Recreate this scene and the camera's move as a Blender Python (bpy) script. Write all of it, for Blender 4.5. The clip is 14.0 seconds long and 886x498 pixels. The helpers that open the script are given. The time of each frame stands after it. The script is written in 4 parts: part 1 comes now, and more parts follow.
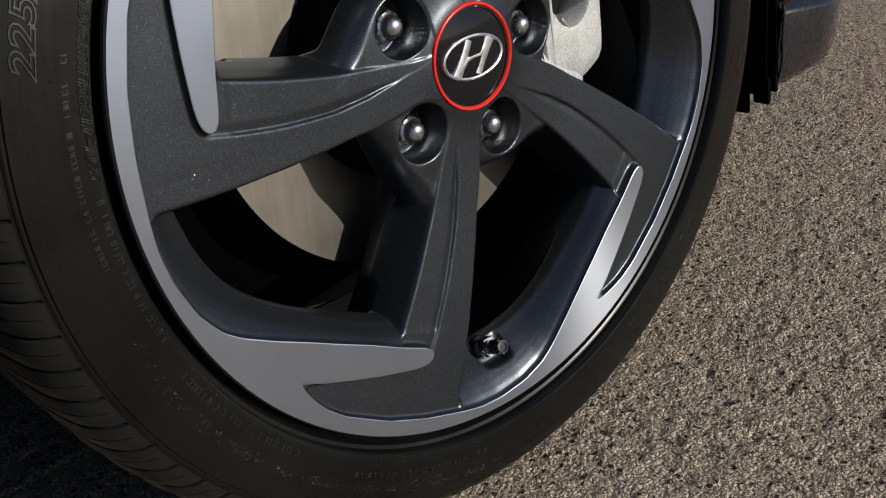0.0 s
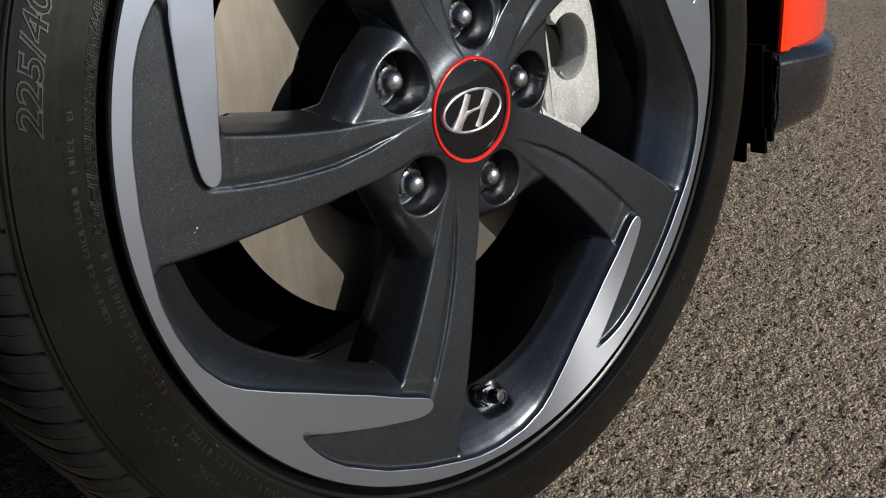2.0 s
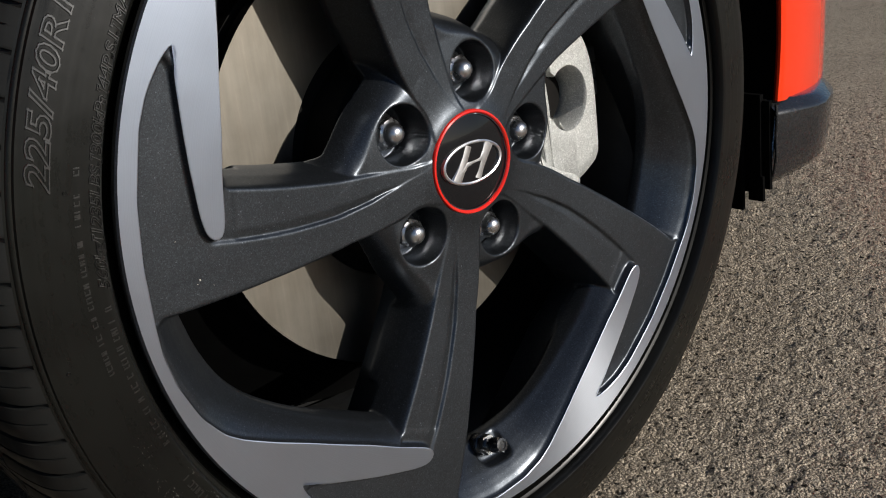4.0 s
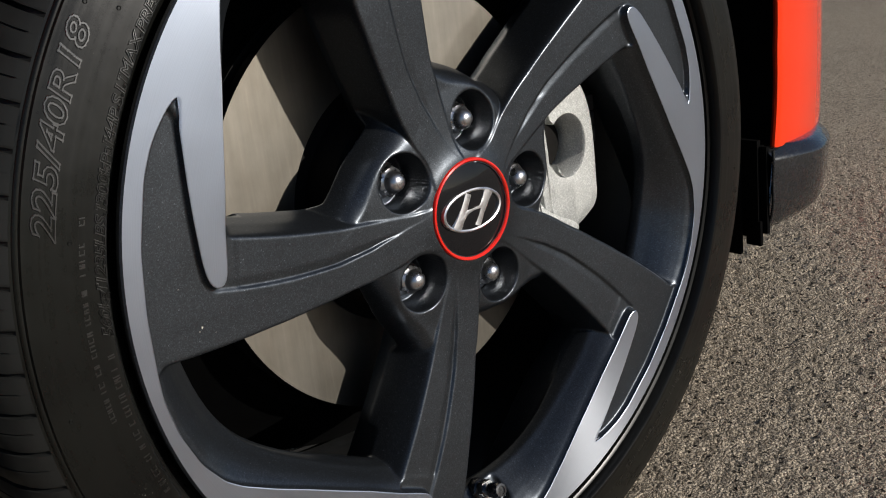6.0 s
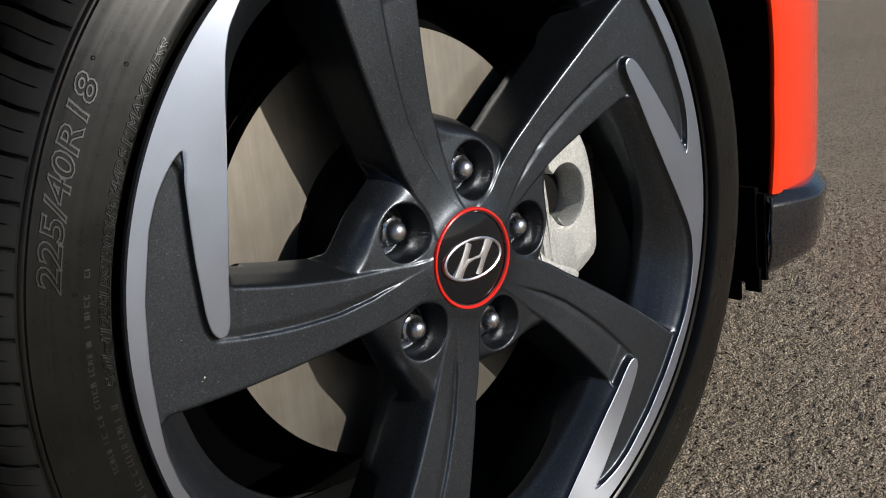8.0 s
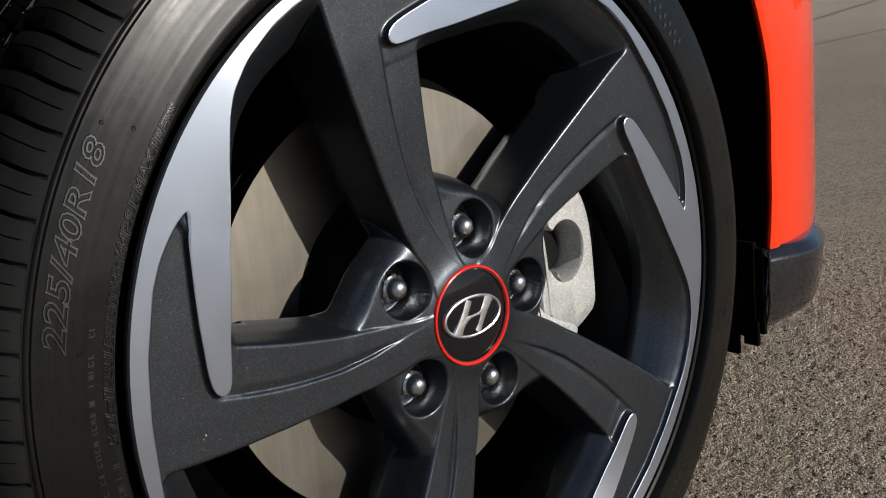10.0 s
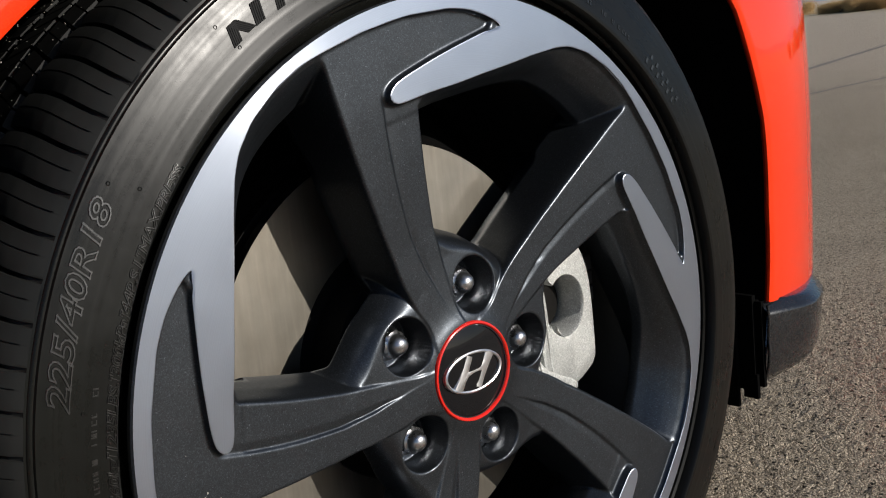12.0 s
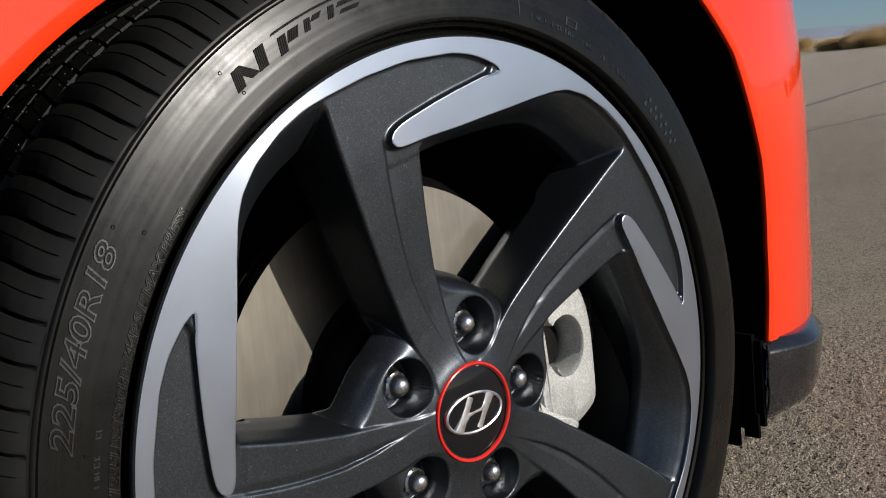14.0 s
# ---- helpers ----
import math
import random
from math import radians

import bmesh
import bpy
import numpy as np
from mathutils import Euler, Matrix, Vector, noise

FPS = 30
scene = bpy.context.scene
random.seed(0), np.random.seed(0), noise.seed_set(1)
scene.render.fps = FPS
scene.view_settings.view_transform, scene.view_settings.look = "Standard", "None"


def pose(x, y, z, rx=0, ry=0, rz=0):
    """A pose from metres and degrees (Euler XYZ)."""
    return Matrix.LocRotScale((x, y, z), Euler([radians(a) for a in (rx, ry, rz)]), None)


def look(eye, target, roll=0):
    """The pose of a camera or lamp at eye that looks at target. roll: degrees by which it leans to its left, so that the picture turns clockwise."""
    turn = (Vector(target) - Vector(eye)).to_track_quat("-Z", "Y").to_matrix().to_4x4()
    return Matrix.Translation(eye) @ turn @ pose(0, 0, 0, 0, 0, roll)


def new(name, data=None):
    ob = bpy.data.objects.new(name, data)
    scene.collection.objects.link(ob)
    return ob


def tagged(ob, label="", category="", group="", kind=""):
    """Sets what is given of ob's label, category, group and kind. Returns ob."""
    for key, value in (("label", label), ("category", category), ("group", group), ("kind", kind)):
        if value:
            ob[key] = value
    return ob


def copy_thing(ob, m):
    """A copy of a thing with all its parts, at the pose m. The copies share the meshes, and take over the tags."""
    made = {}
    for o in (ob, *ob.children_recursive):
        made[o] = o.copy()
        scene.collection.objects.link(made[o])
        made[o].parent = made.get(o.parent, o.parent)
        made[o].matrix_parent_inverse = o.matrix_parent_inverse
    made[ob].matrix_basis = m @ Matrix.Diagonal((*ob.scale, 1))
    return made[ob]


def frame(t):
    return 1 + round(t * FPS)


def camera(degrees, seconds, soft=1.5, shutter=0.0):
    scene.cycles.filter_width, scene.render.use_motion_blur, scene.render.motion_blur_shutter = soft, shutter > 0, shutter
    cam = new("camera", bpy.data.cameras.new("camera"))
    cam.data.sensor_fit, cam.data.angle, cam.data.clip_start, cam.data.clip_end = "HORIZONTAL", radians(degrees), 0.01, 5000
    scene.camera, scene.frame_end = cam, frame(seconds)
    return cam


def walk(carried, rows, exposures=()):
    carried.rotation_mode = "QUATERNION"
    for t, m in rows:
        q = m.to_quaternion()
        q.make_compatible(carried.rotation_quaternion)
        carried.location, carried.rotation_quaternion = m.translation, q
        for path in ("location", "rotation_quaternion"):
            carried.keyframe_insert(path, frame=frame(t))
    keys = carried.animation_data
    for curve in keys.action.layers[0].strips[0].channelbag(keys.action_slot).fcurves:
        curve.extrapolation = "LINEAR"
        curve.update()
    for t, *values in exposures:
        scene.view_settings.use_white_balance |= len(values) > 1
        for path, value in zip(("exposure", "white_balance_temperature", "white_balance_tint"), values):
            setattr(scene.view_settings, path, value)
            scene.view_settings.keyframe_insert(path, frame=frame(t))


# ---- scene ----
# ---- camera ----
cam = camera(44.574, 14.0, soft=1.1)
ROWS = [
    (0.0, -0.4457, -0.4985, 0.4760, 66.029, 6.479, -42.520),
    (0.5, -0.4460, -0.4995, 0.4779, 66.480, 6.457, -42.510),
    (1.0, -0.4461, -0.5005, 0.4795, 67.040, 6.435, -42.477),
    (1.5, -0.4465, -0.5015, 0.4816, 67.626, 6.441, -42.461),
    (2.0, -0.4469, -0.5024, 0.4838, 68.233, 6.417, -42.446),
    (2.5, -0.4473, -0.5033, 0.4858, 68.765, 6.416, -42.432),
    (3.0, -0.4476, -0.5042, 0.4881, 69.280, 6.380, -42.403),
    (5.5, -0.4495, -0.5087, 0.4991, 71.757, 6.196, -42.277),
    (6.0, -0.4502, -0.5097, 0.5012, 72.218, 6.127, -42.270),
    (6.5, -0.4507, -0.5106, 0.5031, 72.720, 6.125, -42.266),
    (7.0, -0.4511, -0.5115, 0.5050, 73.224, 6.095, -42.243),
    (7.5, -0.4517, -0.5122, 0.5070, 73.752, 6.100, -42.244),
    (8.0, -0.4526, -0.5127, 0.5092, 74.277, 6.010, -42.244),
    (10.5, -0.4556, -0.5191, 0.5221, 77.211, 5.805, -42.104),
    (11.0, -0.4563, -0.5197, 0.5241, 77.819, 5.787, -42.108),
    (11.5, -0.4573, -0.5204, 0.5257, 78.426, 5.779, -42.136),
    (12.0, -0.4583, -0.5213, 0.5274, 79.048, 5.802, -42.148),
    (12.5, -0.4593, -0.5223, 0.5291, 79.694, 5.780, -42.156),
    (13.0, -0.4601, -0.5234, 0.5309, 80.274, 5.789, -42.156),
    (13.5, -0.4608, -0.5243, 0.5319, 80.670, 5.784, -42.138),
    (14.0, -0.4614, -0.5248, 0.5322, 80.923, 5.789, -42.135),
]
walk(cam, [(t, pose(x, y, z, rx, ry, rz)) for t, x, y, z, rx, ry, rz in ROWS], exposures=[(0.0, 0.0)])

# ---- sky and sun ----
SUN = Vector((0.29, -0.89, 0.35)).normalized()
world = bpy.data.worlds.new("sky")
scene.world = world
world.use_nodes = True
wn = world.node_tree
sky = wn.nodes.new("ShaderNodeTexSky")
sky.sky_type = "NISHITA"
sky.sun_disc = False
sky.sun_elevation = math.asin(SUN.z)
sky.sun_rotation = math.atan2(SUN.x, SUN.y)
sky.air_density, sky.dust_density, sky.ozone_density = 0.9, 1.2, 3.0
sky.altitude = 800
wn.nodes["Background"].inputs["Strength"].default_value = 0.076
wn.links.new(sky.outputs[0], wn.nodes["Background"].inputs["Color"])
way = wn.nodes.new("ShaderNodeTexCoord")
lift = wn.nodes.new("ShaderNodeVectorMath")
lift.operation = "ADD"
lift.inputs[1].default_value = (0, 0, 0.05)
wn.links.new(way.outputs["Generated"], lift.inputs[0])
wn.links.new(lift.outputs[0], sky.inputs["Vector"])
sun = new("sun", bpy.data.lights.new("sun", "SUN"))
sun.data.energy = 4.85
sun.data.angle = radians(0.53)
sun.data.color = (1.0, 0.945, 0.87)
sun.matrix_world = look(SUN * 20, (0, 0, 0))


# ---- materials ----
def material(name, color, rough=0.5, metal=0.0, coat=0.0, coat_rough=0.03, spec=0.5):
    m = bpy.data.materials.new(name)
    m.use_nodes = True
    b = m.node_tree.nodes["Principled BSDF"]
    b.inputs["Base Color"].default_value = (*color, 1)
    b.inputs["Roughness"].default_value = rough
    b.inputs["Metallic"].default_value = metal
    b.inputs["Coat Weight"].default_value = coat
    b.inputs["Coat Roughness"].default_value = coat_rough
    b.inputs["Specular IOR Level"].default_value = spec
    return m


class Nodes:
    """Short calls for the node tree of one material."""

    def __init__(self, m):
        self.t = m.node_tree
        self.b = self.t.nodes["Principled BSDF"]
        self.co = self.t.nodes.new("ShaderNodeTexCoord").outputs["Object"]

    def scaled(self, vec):
        n = self.t.nodes.new("ShaderNodeMapping")
        n.inputs["Scale"].default_value = vec
        self.t.links.new(self.co, n.inputs["Vector"])
        return n.outputs[0]

    def noise(self, scale, detail=3, rough=0.6, co=None):
        n = self.t.nodes.new("ShaderNodeTexNoise")
        n.inputs["Scale"].default_value, n.inputs["Detail"].default_value, n.inputs["Roughness"].default_value = scale, detail, rough
        self.t.links.new(co or self.co, n.inputs["Vector"])
        return n.outputs["Fac"]

    def voronoi(self, scale, out="Distance", feature="F1", rand=1.0):
        n = self.t.nodes.new("ShaderNodeTexVoronoi")
        n.feature = feature
        n.inputs["Scale"].default_value = scale
        n.inputs["Randomness"].default_value = rand
        self.t.links.new(self.co, n.inputs["Vector"])
        return n.outputs[out]

    def ramp(self, fac, *stops):
        n = self.t.nodes.new("ShaderNodeValToRGB")
        e = n.color_ramp.elements
        while len(e) < len(stops):
            e.new(0.5)
        for k, (p, c) in zip(e, stops):
            k.position = p
            k.color = (*c, 1) if isinstance(c, tuple) else (c, c, c, 1)
        self.t.links.new(fac, n.inputs["Fac"])
        return n.outputs["Color"]

    def mix(self, fac, a, b, kind="MIX"):
        n = self.t.nodes.new("ShaderNodeMix")
        n.data_type, n.blend_type = "RGBA", kind
        for s, v in ((n.inputs[0], fac), (n.inputs[6], a), (n.inputs[7], b)):
            if hasattr(v, "is_output"):
                self.t.links.new(v, s)
            else:
                s.default_value = v if isinstance(v, float) else (*v, 1)
        return n.outputs[2]

    def math(self, op, a, b=0.0):
        n = self.t.nodes.new("ShaderNodeMath")
        n.operation = op
        for s, v in zip(n.inputs, (a, b)):
            if hasattr(v, "is_output"):
                self.t.links.new(v, s)
            else:
                s.default_value = v
        return n.outputs[0]

    def put(self, name, out):
        self.t.links.new(out, self.b.inputs[name])

    def bump(self, height, strength, distance):
        n = self.t.nodes.new("ShaderNodeBump")
        n.inputs["Strength"].default_value, n.inputs["Distance"].default_value = strength, distance
        self.t.links.new(height, n.inputs["Height"])
        self.t.links.new(n.outputs[0], self.b.inputs["Normal"])


def wheel_paint():
    m = material("dark_wheel_paint", (0.05, 0.052, 0.056), 0.34, 0.88, 0.24, 0.15)
    m.node_tree.nodes["Principled BSDF"].inputs["Specular Tint"].default_value = (0.36, 0.39, 0.45, 1)
    n = Nodes(m)
    spark = n.ramp(n.voronoi(1700, "Color"), (0.0, 0.052), (0.7, 0.076), (0.92, 0.108), (1.0, 0.24))
    tint = n.mix(1.0, spark, (0.88, 0.985, 1.12), "MULTIPLY")
    dust = n.ramp(n.noise(14, 5, 0.65), (0.5, 0.0), (0.9, 0.2))
    n.put("Base Color", n.mix(dust, tint, (0.075, 0.072, 0.066)))
    n.put("Roughness", n.ramp(n.noise(60, 4), (0.3, 0.33), (0.75, 0.385)))
    n.put("Coat Roughness", n.ramp(n.noise(35, 5), (0.3, 0.16), (0.8, 0.25)))
    n.bump(n.voronoi(1300), 0.045, 0.0003)
    return m


def gloss_paint():
    m = material("gloss_wheel_paint", (0.05, 0.054, 0.062), 0.30, 0.9, 1.0, 0.05)
    n = Nodes(m)
    spark = n.ramp(n.voronoi(1700, "Color"), (0.0, 0.064), (0.6, 0.084), (0.9, 0.115), (1.0, 0.2))
    n.put("Base Color", n.mix(1.0, spark, (0.88, 0.98, 1.16), "MULTIPLY"))
    n.put("Roughness", n.ramp(n.noise(40, 4), (0.3, 0.38), (0.75, 0.45)))
    return m


def turned(n, amount):
    """Lathe marks: the gloss is drawn out across the circles round the axle."""
    cross = n.t.nodes.new("ShaderNodeVectorMath")
    cross.operation = "MULTIPLY"
    n.t.links.new(n.co, cross.inputs[0])
    cross.inputs[1].default_value = (1, 0, 1)
    out = n.t.nodes.new("ShaderNodeVectorTransform")
    out.vector_type, out.convert_from, out.convert_to = "VECTOR", "OBJECT", "WORLD"
    n.t.links.new(cross.outputs[0], out.inputs[0])
    unit = n.t.nodes.new("ShaderNodeVectorMath")
    unit.operation = "NORMALIZE"
    n.t.links.new(out.outputs[0], unit.inputs[0])
    n.t.links.new(unit.outputs[0], n.b.inputs["Tangent"])
    n.b.inputs["Anisotropic"].default_value = amount


def machined_metal():
    m = material("machined_aluminium", (0.62, 0.65, 0.70), 0.33, 1.0, 0.15, 0.1)
    n = Nodes(m)
    sep = n.t.nodes.new("ShaderNodeSeparateXYZ")
    n.t.links.new(n.co, sep.inputs[0])
    r = n.math("SQRT", n.math("ADD", n.math("MULTIPLY", sep.outputs[0], sep.outputs[0]), n.math("MULTIPLY", sep.outputs[2], sep.outputs[2])))
    w = n.t.nodes.new("ShaderNodeTexNoise")
    w.noise_dimensions = "1D"
    w.inputs["Scale"].default_value = 2600
    n.t.links.new(r, w.inputs["W"])
    n.put("Roughness", n.ramp(n.noise(25, 4), (0.3, 0.30), (0.8, 0.34)))
    n.put("Base Color", n.ramp(w.outputs["Fac"], (0.25, (0.445, 0.505, 0.615)), (0.75, (0.515, 0.58, 0.70))))
    n.bump(w.outputs["Fac"], 0.04, 0.0002)
    # a lathe-turned skin: even gloss with a share drawn out across the marks
    streak = n.t.nodes.new("ShaderNodeBsdfPrincipled")
    even = n.b
    n.b = streak
    streak.inputs["Base Color"].default_value = (0.60, 0.64, 0.71, 1)
    streak.inputs["Metallic"].default_value = 1.0
    streak.inputs["Roughness"].default_value = 0.37
    turned(n, 0.95)
    both = n.t.nodes.new("ShaderNodeMixShader")
    both.inputs[0].default_value = 0.2
    n.t.links.new(even.outputs[0], both.inputs[1])
    n.t.links.new(streak.outputs[0], both.inputs[2])
    n.t.links.new(both.outputs[0], n.t.nodes["Material Output"].inputs["Surface"])
    return m


def rubber(name, a, b, rough, spec):
    m = material(name, a, rough, 0, 0, spec=spec)
    n = Nodes(m)
    f = n.noise(9, 4, 0.55)
    g = n.noise(160, 3)
    sep = n.t.nodes.new("ShaderNodeSeparateXYZ")
    n.t.links.new(n.co, sep.inputs[0])
    r = n.math("SQRT", n.math("ADD", n.math("MULTIPLY", sep.outputs[0], sep.outputs[0]), n.math("MULTIPLY", sep.outputs[2], sep.outputs[2])))
    ring = n.t.nodes.new("ShaderNodeTexNoise")
    ring.noise_dimensions = "1D"
    ring.inputs["Scale"].default_value, ring.inputs["Detail"].default_value = 220, 4
    n.t.links.new(n.math("ADD", r, n.math("MULTIPLY", n.noise(5, 3), 0.012)), ring.inputs["W"])
    wipe = n.ramp(n.noise(34, 6, 0.7), (0.38, 0.0), (0.66, 1.0))
    smear = n.math("ADD", n.math("MULTIPLY", ring.outputs["Fac"], 0.55), n.math("MULTIPLY", wipe, 0.3))
    smear = n.math("ADD", smear, n.math("MULTIPLY", g, 0.15))
    n.put("Roughness", n.ramp(smear, (0.28, rough - 0.055), (0.72, rough + 0.075)))
    spots = n.ramp(n.voronoi(240), (0.05, 1.0), (0.09, 0.0))
    rare = n.ramp(n.noise(55, 2), (0.60, 0.0), (0.66, 0.8))
    dust = n.math("MULTIPLY", spots, rare)
    n.put("Base Color", n.mix(dust, n.mix(n.ramp(f, (0.35, 0.0), (0.72, 1.0)), a, b), (0.045, 0.043, 0.038)))
    n.bump(n.noise(1300, 3), 0.03, 0.0003)
    return m


def red_paint():
    m = material("orange_red_car_paint", (0.82, 0.035, 0.008), 0.6, 0.0, 0.9, 0.015, spec=0.05)
    n = Nodes(m)
    n.put("Base Color", n.mix(n.ramp(n.voronoi(1400, "Color"), (0.3, 0.0), (1.0, 0.5)), (0.74, 0.030, 0.002), (0.78, 0.050, 0.004)))
    n.bump(n.noise(90, 2), 0.02, 0.0006)
    return m


def plain(name, a, b, rough, scale=80, metal=0.0, bump=0.15, dist=0.0006, coat=0.0):
    m = material(name, a, rough, metal, coat)
    n = Nodes(m)
    n.put("Base Color", n.mix(n.ramp(n.noise(scale * 0.3, 4), (0.3, 0.0), (0.75, 1.0)), a, b))
    n.put("Roughness", n.ramp(n.noise(scale, 4), (0.3, max(0.02, rough - 0.08)), (0.8, min(1.0, rough + 0.1))))
    n.bump(n.noise(scale * 5, 3), bump, dist)
    return m


def disc_metal():
    m = material("brake_disc_steel", (0.5, 0.46, 0.4), 0.32, 1.0)
    n = Nodes(m)
    sep = n.t.nodes.new("ShaderNodeSeparateXYZ")
    n.t.links.new(n.co, sep.inputs[0])
    r = n.math("SQRT", n.math("ADD", n.math("MULTIPLY", sep.outputs[0], sep.outputs[0]), n.math("MULTIPLY", sep.outputs[2], sep.outputs[2])))
    w = n.t.nodes.new("ShaderNodeTexNoise")
    w.noise_dimensions = "1D"
    w.inputs["Scale"].default_value, w.inputs["Detail"].default_value = 900, 4
    n.t.links.new(r, w.inputs["W"])
    c = n.mix(n.ramp(n.noise(26, 5), (0.35, 0.0), (0.8, 1.0)), (0.285, 0.262, 0.222), (0.225, 0.200, 0.163))
    runs = n.noise(1.0, 5, 0.65, n.scaled((170, 1, 14)))
    c = n.mix(1.0, c, n.ramp(runs, (0.35, 0.92), (0.6, 1.02), (0.72, 1.14)), "MULTIPLY")
    n.put("Base Color", c)
    n.put("Roughness", n.ramp(n.noise(30, 5), (0.3, 0.42), (0.8, 0.50)))
    n.bump(w.outputs["Fac"], 0.08, 0.0001)
    return m


def asphalt():
    m = material("weathered_asphalt", (0.12, 0.105, 0.085), 0.9, spec=0.2)
    n = Nodes(m)
    warp = n.t.nodes.new("ShaderNodeTexNoise")
    warp.inputs["Scale"].default_value, warp.inputs["Detail"].default_value = 260, 2
    n.t.links.new(n.co, warp.inputs["Vector"])
    bend = n.t.nodes.new("ShaderNodeVectorMath")
    bend.operation = "MULTIPLY_ADD"
    bend.inputs[1].default_value = (0.006, 0.006, 0.006)
    n.t.links.new(warp.outputs["Color"], bend.inputs[0])
    n.t.links.new(n.co, bend.inputs[2])
    n.co = bend.outputs[0]
    cells = n.voronoi(300, "Color")
    fine = n.voronoi(900, "Color")
    stone = n.ramp(cells, (0.0, (0.25, 0.211, 0.162)), (0.35, (0.50, 0.417, 0.312)), (0.65, (0.57, 0.479, 0.363)), (0.9, (0.62, 0.525, 0.405)), (1.0, (0.66, 0.58, 0.47)))
    stone = n.mix(1.0, stone, n.ramp(fine, (0.0, 0.84), (0.6, 1.02), (1.0, 1.18)), "MULTIPLY")
    # tar in the joints between the stones, and scattered open pits
    edge = n.voronoi(300, "Distance", "DISTANCE_TO_EDGE")
    c = n.mix(1.0, stone, n.ramp(edge, (0.02, 0.28), (0.14, 1.0)), "MULTIPLY")
    tar = n.ramp(n.noise(230, 4, 0.7), (0.35, 0.52), (0.47, 1.03))
    c = n.mix(1.0, c, tar, "MULTIPLY")
    pit = n.math("ADD", n.voronoi(95), n.math("MULTIPLY", n.noise(260, 3), 0.35))
    hole = n.ramp(pit, (0.34, 0.0), (0.43, 1.0))
    # the shade inside the pits is put into the colour
    c = n.mix(1.0, c, n.ramp(pit, (0.34, 0.10), (0.43, 1.0)), "MULTIPLY")
    c = n.mix(1.0, c, n.ramp(n.noise(2.2, 6, 0.65), (0.3, 0.94), (0.7, 1.10)), "MULTIPLY")
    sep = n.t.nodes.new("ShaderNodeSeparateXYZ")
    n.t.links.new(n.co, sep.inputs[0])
    # blends to one paler tone with growing x
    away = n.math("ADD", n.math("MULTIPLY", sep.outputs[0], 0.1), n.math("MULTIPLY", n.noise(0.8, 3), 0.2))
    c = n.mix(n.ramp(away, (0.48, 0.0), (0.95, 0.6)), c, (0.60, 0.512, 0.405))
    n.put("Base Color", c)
    h = n.math("ADD", n.math("MULTIPLY", n.voronoi(300), -1.5), n.math("MULTIPLY", n.noise(900, 3), 0.3))
    h = n.math("ADD", h, n.math("MULTIPLY", n.noise(230, 4, 0.7), 1.5))
    h = n.math("ADD", h, n.math("MULTIPLY", hole, 0.8))
    n.bump(h, 0.8, 0.005)
    return m


def cast_metal():
    m = material("cast_silver_caliper", (0.5, 0.5, 0.48), 0.45, 0.5)
    n = Nodes(m)
    c = n.ramp(n.voronoi(1300, "Color"), (0.0, (0.36, 0.365, 0.35)), (0.6, (0.50, 0.505, 0.48)), (1.0, (0.72, 0.72, 0.69)))
    n.put("Base Color", n.mix(1.0, c, n.ramp(n.noise(40, 4), (0.3, 0.85), (0.7, 1.08)), "MULTIPLY"))
    n.put("Roughness", n.ramp(n.noise(500, 3), (0.3, 0.36), (0.8, 0.56)))
    n.bump(n.noise(1100, 3), 0.7, 0.0012)
    return m


def matt(*args):
    m = plain(*args)
    m.node_tree.nodes["Principled BSDF"].inputs["Specular IOR Level"].default_value = 0.05
    return m


PAINT, GLOSS, MACHINED = wheel_paint(), gloss_paint(), machined_metal()
SIDEWALL = rubber("tyre_sidewall_rubber", (0.0035, 0.0034, 0.0032), (0.0072, 0.0075, 0.0062), 0.295, 0.225)
TREAD = rubber("tyre_tread_rubber", (0.011, 0.0114, 0.0108), (0.018, 0.0184, 0.0172), 0.50, 0.20)
MARK = rubber("tyre_lettering_rubber", (0.007, 0.0068, 0.0063), (0.012, 0.0113, 0.010), 0.30, 1.0)
INK = matt("dark_ribbed_lettering", (0.012, 0.012, 0.012), (0.02, 0.02, 0.02), 0.6, 300)
RED = red_paint()
TRIM = plain("grey_plastic_trim", (0.010, 0.0105, 0.012), (0.015, 0.0155, 0.017), 0.26, 200, bump=0.08, coat=0.5)
BLACK = matt("black_felt_liner", (0.0016, 0.0016, 0.0016), (0.003, 0.003, 0.003), 0.95, 200)
BARREL = plain("black_rim_barrel", (0.004, 0.004, 0.004), (0.010, 0.010, 0.009), 0.6, 60, 0.0)
NUT = plain("satin_chrome", (0.50, 0.50, 0.51), (0.60, 0.60, 0.61), 0.31, 120, 1.0, 0.05)
SILVER = plain("satin_silver_plating", (0.74, 0.74, 0.75), (0.82, 0.82, 0.83), 0.36, 120, 1.0, 0.03)
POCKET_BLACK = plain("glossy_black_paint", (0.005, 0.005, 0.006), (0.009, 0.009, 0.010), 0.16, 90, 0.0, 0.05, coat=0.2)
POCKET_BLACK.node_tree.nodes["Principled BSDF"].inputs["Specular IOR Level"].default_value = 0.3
STEEL = plain("bright_steel", (0.55, 0.55, 0.54), (0.66, 0.65, 0.63), 0.25, 150, 1.0, 0.1)
CAP_BLACK = plain("gloss_black_plastic", (0.006, 0.006, 0.007), (0.009, 0.009, 0.01), 0.05, 60, 0.0, 0.01, coat=0.0)
CAP_BLACK.node_tree.nodes["Principled BSDF"].inputs["Specular IOR Level"].default_value = 0.3
